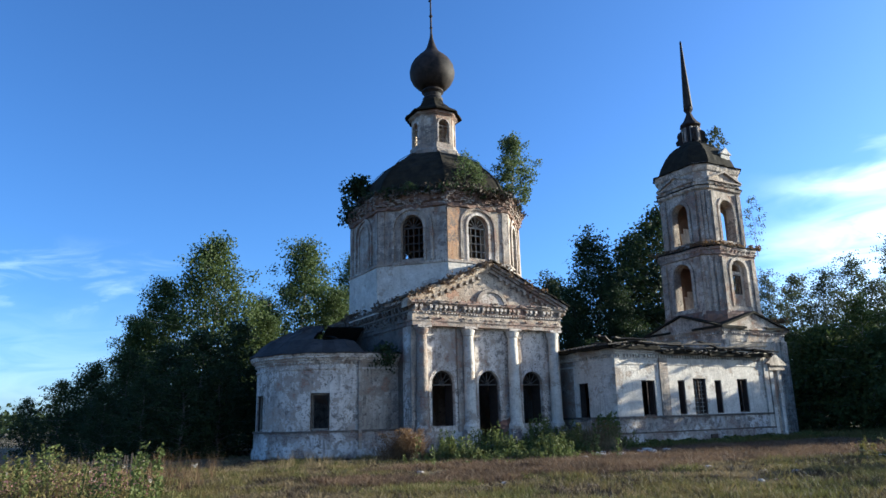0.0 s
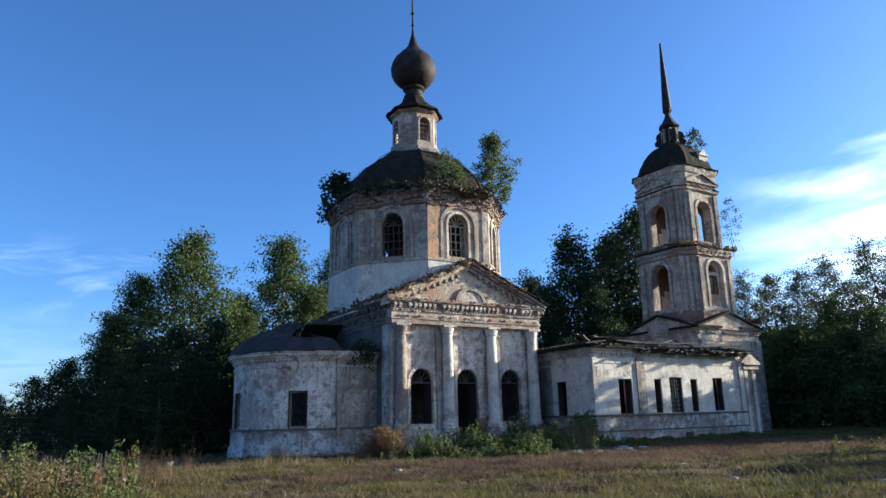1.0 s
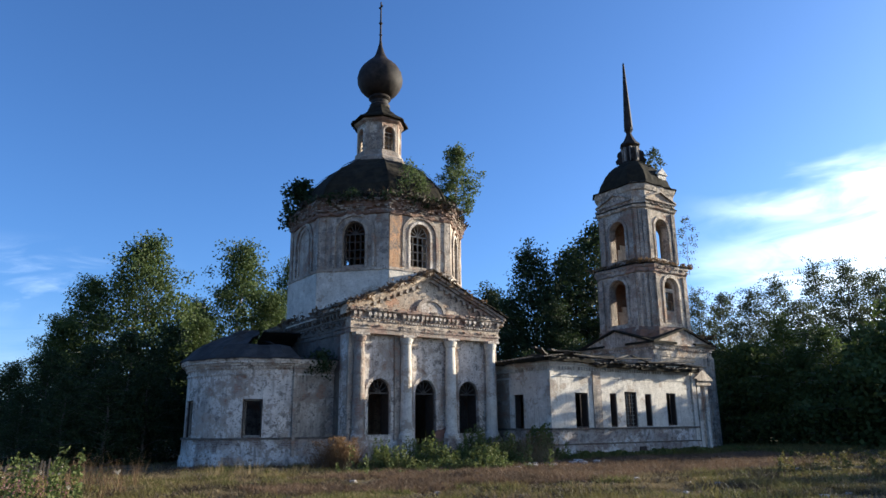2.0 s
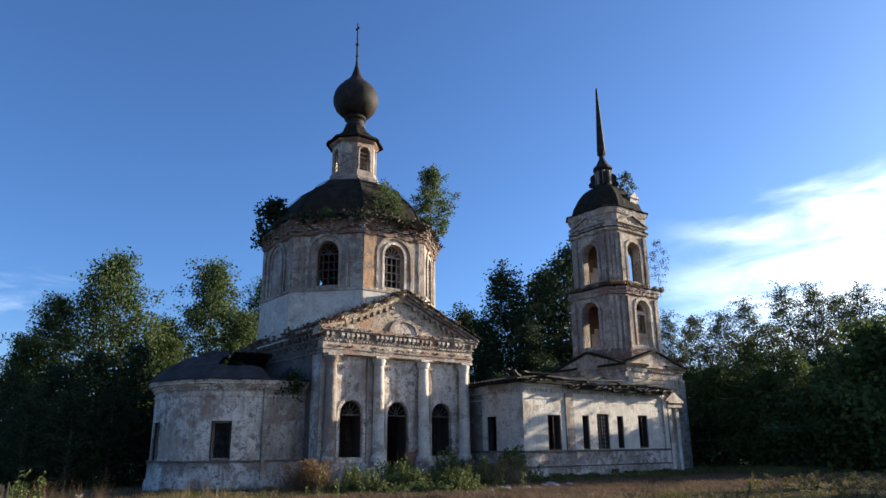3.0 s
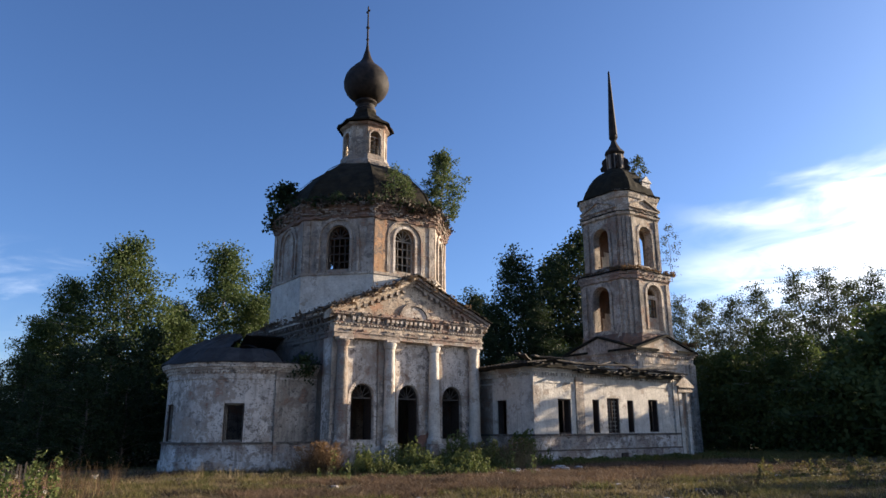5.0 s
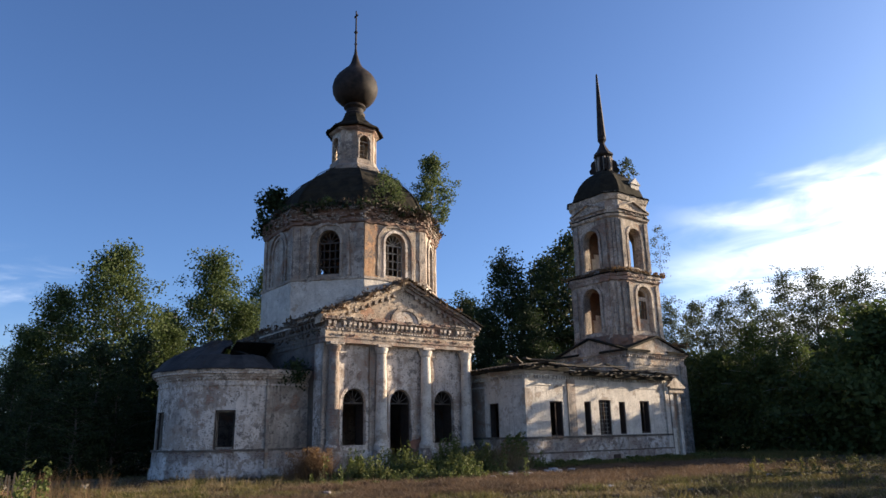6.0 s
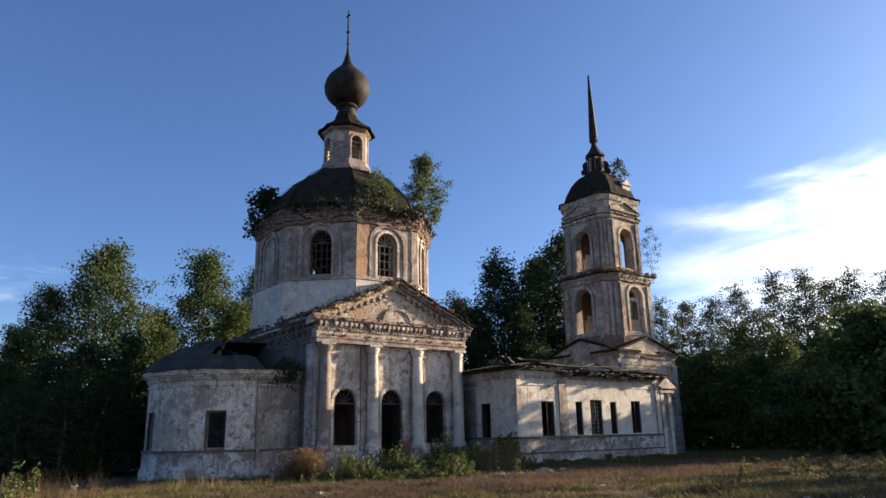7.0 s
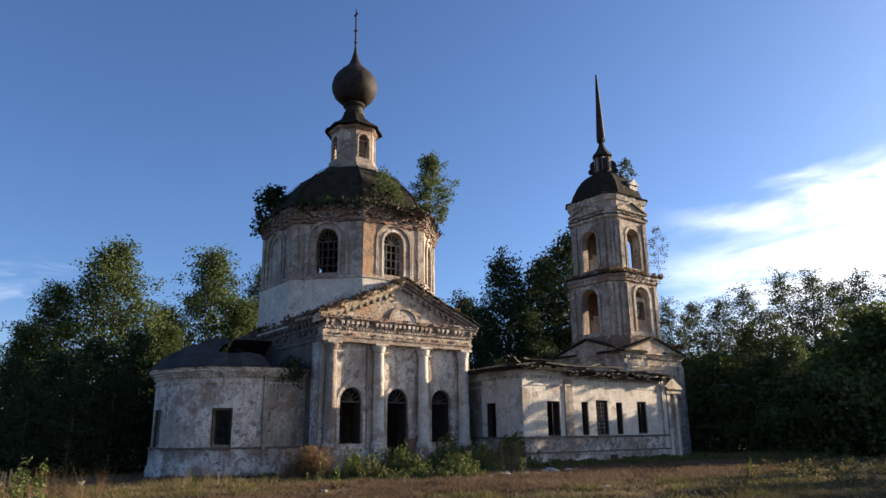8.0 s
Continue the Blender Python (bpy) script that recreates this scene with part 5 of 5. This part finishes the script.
# saplings rooted in the masonry
sap = tree("birch_sapling", "young birch rooted in the drum eaves", "tree", 5.3, 1.35, 0.12, 7000, 0.095, BIRCH, LEAF_LIGHT, 0.75, 8, 40, 0.27, 0.35, 0.05, 0.03)
plant(sap, True, 3.95, 2.2, 15.1, 1.0, 40)
thin = tree("birch_sapling", "thin sapling rooted in the tower ledge", "tree", 4.8, 0.9, 0.2, 650, 0.085, BIRCH, LEAF_GREY, 0.9, 9, 20, 0.25, 0.2, 0.035, fill=0.0)
plant(thin, True, TX + 2.7, YO - 3.1, 14.7, 1.0, 10)
mop = tree("elder_bush", "dark leafy bush rooted in the drum eaves", "bush", 2.9, 1.35, 0.05, 1900, 0.15, BARK, LEAF_DARK, 0.6, 10, 22, 0.36, 0.2, 0.05)
plant(mop, True, -4.75, 7.6, 14.65, 1.05, 0)
hang = tree("willow_bush", "green bush sprouting from the dome's lower edge", "bush", 2.0, 1.1, 0.02, 800, 0.10, BARK, LEAF_LIGHT, 0.6, 11, 22, 0.34, 0.5, 0.04)
plant(hang, True, -0.55, 1.0, 15.9, 0.95, 0)
copy_thing(hang, Matrix.Translation((0.35, 1.0, 15.6)) @ Matrix.Diagonal((0.6, 0.6, 0.9, 1)))
copy_thing(hang, Matrix.Translation((-4.0, 1.9, 15.2)) @ Matrix.Diagonal((0.55, 0.55, 0.3, 1)))
tuft = tree("birch_sapling", "small sapling growing on the tower dome", "tree", 2.2, 0.9, 0.05, 420, 0.14, BARK, LEAF_GREY, 0.7, 12, 16, 0.25, 0.2, 0.03)
plant(tuft, True, TX + 1.5, YO - 1.4, 24.2, 1.0, 0)
eave = tree("willow_bush", "dark bush hanging under the apse eaves", "bush", 1.1, 0.8, 0.02, 600, 0.11, BARK, LEAF_DARK, 0.6, 13, 16, 0.28, 0.9, 0.03)
plant(eave, True, -5.9, 1.2, 4.9, 1.0, 0)

# ---- grass and weeds ----


def blades(name, xyz, height, width, lean, material, label, category="grass"):
    n = len(xyz)
    a = rng.uniform(0, 2 * np.pi, n)
    side = np.stack([np.cos(a), np.sin(a), np.zeros(n)], 1) * (width * rng.uniform(0.6, 1.4, n))[:, None]
    h = height * rng.uniform(0.5, 1.3, n)
    tip = np.stack([rng.normal(0, lean, n) * h, rng.normal(0, lean, n) * h, h], 1)
    v = np.stack([xyz - side, xyz + side, xyz + tip], 1).reshape(-1, 3)
    ob = link(name, mesh_from(name, v, np.arange(3 * n).reshape(-1, 3)), material)
    return tagged(ob, label, category, kind="stuff")


def scatter(n, az0, az1, d0, d1, keep):
    out = []
    while len(out) < n:
        d = d0 * (d1 / d0) ** random.random()
        x, y = polar(random.uniform(az0, az1), d)
        if keep(x, y) and not (-12.2 < x < 5.2 and YO - 5.0 < y < 12 and (x > -7 or math.hypot(x + 7.23, y - YO) < 4.5)) and not (5.2 < x < 30 and y > -4.5 and y < 14):
            out.append((x, y, ground_z(x, y) - 0.01))
    return np.array(out)


def patch(x, y, s, o):
    return noise.noise(Vector((x * s, y * s, o)))


def is_russet(x, y):
    u = ((x - 4) / 17) ** 2 + ((y + 11.0) / 5.2) ** 2
    return u + 0.8 * patch(x, y, 0.35, 3) < 1.0


random.seed(31)
blades("dry_mown_grass", scatter(62000, -4, 74, 16, 52, lambda x, y: patch(x, y, 0.25, 1) > -0.25 and not is_russet(x, y)), 0.085, 0.014, 1.0, STRAW, "short dry straw-coloured mown grass")
blades("green_grass", scatter(36000, -4, 74, 16, 58, lambda x, y: patch(x, y, 0.2, 7) > 0.12 and not is_russet(x, y)), 0.13, 0.013, 0.7, GRASS, "patches of green meadow grass")
blades("russet_weeds", scatter(40000, 14, 74, 17, 50, is_russet), 0.15, 0.018, 1.0, RUSSET, "dead russet weeds lying in the mown strip", "weeds")
blades("wall_foot_grass", scatter(26000, 8, 70, 24, 64, lambda x, y: (x > 5 and -6.6 < y < -4.3 and x < 21) or (-6 < x < 5.4 and -2.6 < y < 0) or (x > 20 and y > -10)), 0.30, 0.02, 0.35, GRASS, "rank green grass along the wall foot")


def tufts(n, az0, az1, d0, d1, keep, size, per):
    """Blade roots gathered in tussocks."""
    base = scatter(n, az0, az1, d0, d1, keep)
    out = np.repeat(base, per, 0)
    out[:, :2] += rng.normal(size=(len(out), 2)) * size
    return out


blades("straw_tussocks", tufts(2200, -4, 74, 16, 46, lambda x, y: patch(x, y, 0.5, 21) > 0.08 and not is_russet(x, y), 0.12, 16), 0.16, 0.014, 0.8, STRAW, "dry tussocks in the mown meadow")
blades("green_tussocks", tufts(1700, -4, 74, 16, 46, lambda x, y: patch(x, y, 0.22, 7) > 0.12 and not is_russet(x, y), 0.11, 14), 0.19, 0.014, 0.55, GRASS, "green grass tussocks in the meadow")
blades("russet_tussocks", tufts(2600, 14, 74, 17, 46, is_russet, 0.17, 16), 0.22, 0.016, 1.1, RUSSET, "heaps of dead russet weeds")
blades("dark_tussocks", tufts(2600, -4, 74, 16, 44, lambda x, y: patch(x, y, 0.6, 41) > 0.0, 0.16, 18), 0.13, 0.016, 0.9, SOIL, "dark rotten stubble in the meadow")
blades("meadow_clumps", tufts(330, -4, 74, 15, 40, lambda x, y: patch(x, y, 0.3, 51) > -0.05 and not is_russet(x, y), 0.26, 70), 0.24, 0.016, 0.7, GRASS, "green grass clumps left by the mower")
blades("stubble_clumps", tufts(300, -4, 74, 15, 40, lambda x, y: patch(x, y, 0.3, 61) > -0.05, 0.30, 60), 0.20, 0.018, 0.9, SOIL, "dark rotten clumps of cut weeds")
blades("hay_wisps", tufts(3200, -4, 74, 16, 42, lambda x, y: patch(x, y, 0.4, 33) > -0.1, 0.22, 9), 0.11, 0.026, 2.6, STRAW, "loose wisps of hay lying on the meadow")


def weeds(name, spots, material, leaf, label, per=60, category="weeds", lift=0.15):
    """Leafy weeds: spots are (x, y, height, radius)."""
    cs, sz = [], []
    for x, y, h, r in spots:
        n = int(per * (0.5 + h))
        t = rng.uniform(lift, 1, n)
        a = rng.uniform(0, 2 * np.pi, n)
        q = r * np.sqrt(rng.uniform(0, 1, n)) * rng.uniform(0.5, 1.6, n) * (1.1 - 0.4 * t)
        cs.append(np.stack([x + q * np.cos(a), y + q * np.sin(a), ground_z(x, y) + t * h], 1))
        sz.append(leaf * rng.uniform(0.6, 1.4, n))
    v, f = quads(np.vstack(cs), np.concatenate(sz), 2.0, 0.2)
    return tagged(link(name, mesh_from(name, v, f), material), label, category, kind="stuff")


def stand(n, pick, h, r):
    out = []
    for _ in range(n):
        x, y = pick()
        out.append((x, y, random.uniform(*h), random.uniform(*r)))
    return out


def stalks(name, spots, per, width, lean, material, label, category="weeds"):
    """Thin stems that fan out from each spot (x, y, height, radius)."""
    pts, hs = [], []
    for x, y, h, r in spots:
        for _ in range(per):
            px, py = x + random.gauss(0, r * 0.5), y + random.gauss(0, r * 0.5)
            pts.append((px, py, ground_z(px, py) - 0.02))
            hs.append(h * random.uniform(0.7, 1.05))
    return blades(name, np.array(pts), np.array(hs), width, lean, material, label, category)


def ragged(x, y):
    return 0.42 + 1.5 * max(-0.18, noise.noise(Vector((x * 0.75, y * 0.6, 11))))


bed = [(x, y, h * ragged(x, y) * 1.12, r * 0.9) for x, y, h, r in stand(900, lambda: (random.uniform(-5.8, 4.9), random.gauss(-3.9, 1.1)), (0.3, 1.35), (0.08, 0.2))
       + stand(700, lambda: (random.gauss(-2.6, 1.7), random.gauss(-7.0, 1.1)), (0.25, 1.1), (0.08, 0.2))
       + stand(160, lambda: (random.gauss(-0.4, 0.7), random.gauss(-6.2, 0.6)), (0.9, 1.9), (0.08, 0.2))]
weeds("nettles", bed, NETTLE, 0.065, "green nettles and weeds before the portico", 26)
stalks("nettle_stems", bed, 5, 0.012, 0.25, NETTLE, "thin green stems among the nettles")
tall = stand(30, lambda: (random.gauss(3.5, 0.32), random.gauss(-5.5, 0.3)), (0.6, 1.9), (0.1, 0.24))
weeds("tall_weeds", tall, NETTLE, 0.085, "tall green weeds at the nave corner", 48)
stalks("tall_weed_stems", tall, 8, 0.014, 0.2, NETTLE, "thin stems of the tall weeds")
bush = stand(20, lambda: (random.gauss(-6.4, 0.5), random.gauss(-2.2, 0.35)), (0.5, 1.6), (0.2, 0.45))
stalks("dry_brown_bush", bush, 90, 0.010, 0.42, DRY, "dead rust-brown bush beside the nave corner", "bush")
fringe = stand(70, lambda: (random.uniform(-13.5, 4.0), random.gauss(-3.4, 1.2)), (0.25, 0.85), (0.1, 0.3))
stalks("dry_fringe", fringe, 14, 0.010, 0.35, STRAW, "dry straw stalks along the foot of the walls")
weeds("dry_seed_heads", bush, DRY, 0.045, "rust-brown seed heads of the dead bush", 170)
dry = stand(40, lambda: (random.gauss(2.2, 0.8), random.gauss(-5.6, 0.7)), (0.5, 1.6), (0.15, 0.35))
stalks("dry_stalks", dry, 45, 0.010, 0.4, STRAW, "dry straw-brown stalks in front of the portico")
weeds("dry_weeds", dry, DRY, 0.04, "dry brown weeds in front of the portico", 32)
weeds("low_weeds", stand(190, lambda: (random.uniform(4.5, 20.5), random.gauss(-5.5, 0.55)), (0.10, 0.42), (0.12, 0.35)), NETTLE, 0.08, "low green weeds along the refectory", 70)
def rank(az):
    return max(0.25, 1.0 - max(0.0, az - 1.0) / 9.0)
edge = []
for _ in range(760):
    az = random.uniform(-5, 10.5 - 4 * random.random())
    edge.append((*polar(az, random.uniform(16.5, 30)), random.uniform(0.35, 1.3) * rank(az) * (0.75 + 0.6 * random.random() ** 3), random.uniform(0.08, 0.26)))
weeds("meadow_weeds", edge, GRASS, 0.045, "tall green meadow weeds at the field edge", 40)
spires = stand(26, lambda: polar(random.uniform(-4, 8.5), random.uniform(16.5, 21)), (1.1, 1.75), (0.05, 0.12))
weeds("tall_field_weeds", spires, NETTLE, 0.05, "tall leafy weeds standing over the field edge", 44)
stalks("tall_field_stems", spires, 3, 0.012, 0.12, NETTLE, "stems of the tall field weeds")
stalks("meadow_stalks", edge + stand(160, lambda: polar(random.uniform(-4, 12), random.uniform(23, 36)), (0.5, 1.2), (0.1, 0.2)), 9, 0.008, 0.25, DRY, "dry brown seed stalks at the field edge")
weeds("fireweed", stand(34, lambda: polar(random.gauss(1.8, 2.2), random.uniform(17.5, 25)), (0.6, 1.05), (0.12, 0.30)), PINK, 0.03, "pink fireweed flowering in the meadow", 55, "flowers", 0.5)
weeds("pale_flowers", stand(16, lambda: polar(random.uniform(-2, 11), random.uniform(22, 30)), (0.5, 0.95), (0.06, 0.12)), PALE, 0.05, "pale seed heads among the meadow weeds", 9, "flowers", 0.85)
weeds("meadow_weeds", stand(150, lambda: polar(random.uniform(59, 73), random.uniform(27, 50)), (0.12, 0.5), (0.1, 0.3)), GRASS, 0.06, "low green weeds at the meadow edge", 45)


def eave_tufts(name, spots, material, label):
    cs = np.array([s for s in spots])
    c = np.repeat(cs, 14, 0) + rng.normal(size=(len(cs) * 14, 3)) * np.array([0.16, 0.16, 0.10])
    v, f = quads(c, rng.uniform(0.06, 0.16, len(c)), 2.2)
    return tagged(link(name, mesh_from(name, v, f), material), label, "weeds", kind="stuff")


spots = []
for i in range(380):
    k = random.choice((0, 1, 6, 7, 7, 0, 0))
    u, out = random.uniform(-2.1, 2.1), random.uniform(4.7, 5.75)
    p = facing(0, YO, 45 * k, out) @ Vector((u, 0, 0))
    spots.append((p.x, p.y, 15.35 - (out - 5.2) * 0.55 + random.uniform(-0.15, 0.2)))
eave_tufts("eave_weeds", spots[:130], LEAF_DARK, "green weeds overgrowing the drum eaves")
eave_tufts("eave_moss", spots[130:], SOIL, "dark dead moss along the drum eaves")
spots = [(x, random.uniform(-0.9, -0.2), 8.35 + (1 - abs(x) / 5.2) * 2.2 + random.uniform(0, 0.12)) for x in [random.uniform(-5.2, 5.0) for _ in range(60)]]
spots += [(-5.2 + random.uniform(-0.2, 0.3), random.uniform(0, 9), 8.35) for _ in range(50)]
eave_tufts("gable_weeds", spots, RUSSET, "dry weeds growing on the gable and nave eaves")
spots = [(TX + sx, YO + sy, 15.0 + random.uniform(0, 0.15)) for sx, sy in [(random.uniform(-3.2, 3.2), random.uniform(-3.3, -2.6)) for _ in range(40)] + [(random.uniform(-3.3, -2.6), random.uniform(-3, 3)) for _ in range(40)]]
spots += [(TX + random.uniform(2.5, 3.9), YO - 3.6 + random.uniform(-0.2, 0.6), 8.7 + random.uniform(0, 0.3)) for _ in range(24)]
eave_tufts("tower_ledge_weeds", spots, DRY, "dry weeds on the tower ledges")

# old picket fence half hidden in the field edge
fx, fy = polar(4.3, 33)
fence = thing("picket_fence", (fx, fy, ground_z(fx, fy)), "old grey picket fence half hidden in weeds", "fence")
rnd = random.Random(17)
for i in range(17):
    x, y = polar(2.2 + i * 0.26, 33 + 0.05 * i)
    z = ground_z(x, y)
    bm = bmesh.new()
    h = rnd.uniform(0.7, 0.95)
    m = Matrix.Translation((x, y, z)) @ Matrix.Rotation(rnd.gauss(0, 0.05), 4, "Y")
    loft(bm, [[m @ Vector(p) for p in ((-0.035, d, -0.1), (0.035, d, -0.1), (0.035, d, h - 0.06), (0, d, h), (-0.035, d, h - 0.06))] for d in (-0.012, 0.012)])
    part("picket", bm, WOOD, fence)
for h in (0.25, 0.6):
    bm = bmesh.new()
    a, b = (Vector((*polar(az, d), 0)) for az, d in ((2.1, 33.03), (6.5, 33.88)))
    loft(bm, [[p + Vector((0, dy, ground_z(p.x, p.y) + h + dz)) for dy, dz in ((-0.005, 0), (0.04, 0), (0.04, 0.07), (-0.005, 0.07))] for p in (a, b)])
    part("rail", bm, WOOD, fence)

# rubble before the wall
random.seed(41)


def stone(name, x, y, size, material, label, flat=0.5):
    bm = bmesh.new()
    bmesh.ops.create_icosphere(bm, subdivisions=2, radius=0.5)
    for v in bm.verts:
        v.co = Vector((max(-0.36, min(0.36, v.co.x)), max(-0.38, min(0.38, v.co.y)), max(-0.3, min(0.3, v.co.z))))
        v.co += noise.noise_vector(v.co * 3 + Vector((x, y, 0))) * 0.1
        v.co = Matrix.Rotation(x * 3, 3, "Z") @ Vector((v.co.x * size, v.co.y * size * 0.8, v.co.z * size * flat))
        v.co += Vector((x, y, ground_z(x, y) + 0.12 * size))
    return tagged(part(name, bm, material), label, "rubble", "rubble heap")


for i in range(26):
    stone("rubble_block", random.gauss(-0.2, 1.3), random.gauss(-8.4, 0.7), random.uniform(0.18, 0.55), RUBBLE if random.random() < 0.75 else BRICK, "broken lump of whitewashed masonry in the weeds", 0.75)
for i in range(14):
    stone("rubble_block", random.gauss(1.6, 1.1), random.gauss(-8.8, 0.6), random.uniform(0.25, 0.6), RUBBLE, "broken lump of whitewashed masonry on bare earth", 0.6)
for i in range(9):
    stone("brick_lump", random.uniform(0.9, 2.0), random.uniform(-0.95, -0.6), random.uniform(0.25, 0.55), BRICK, "fallen brick lump heaped at the portico wall", 0.8)
for i in range(64):
    x, y = polar(random.uniform(24, 64), random.uniform(19, 33))
    pale = random.random() < 0.3
    stone("brick_lump", x, y, random.uniform(0.12, 0.36), RUBBLE if pale else BRICK, "lump of fallen plaster lying in dry grass" if pale else "fallen brick lump lying in dry grass")
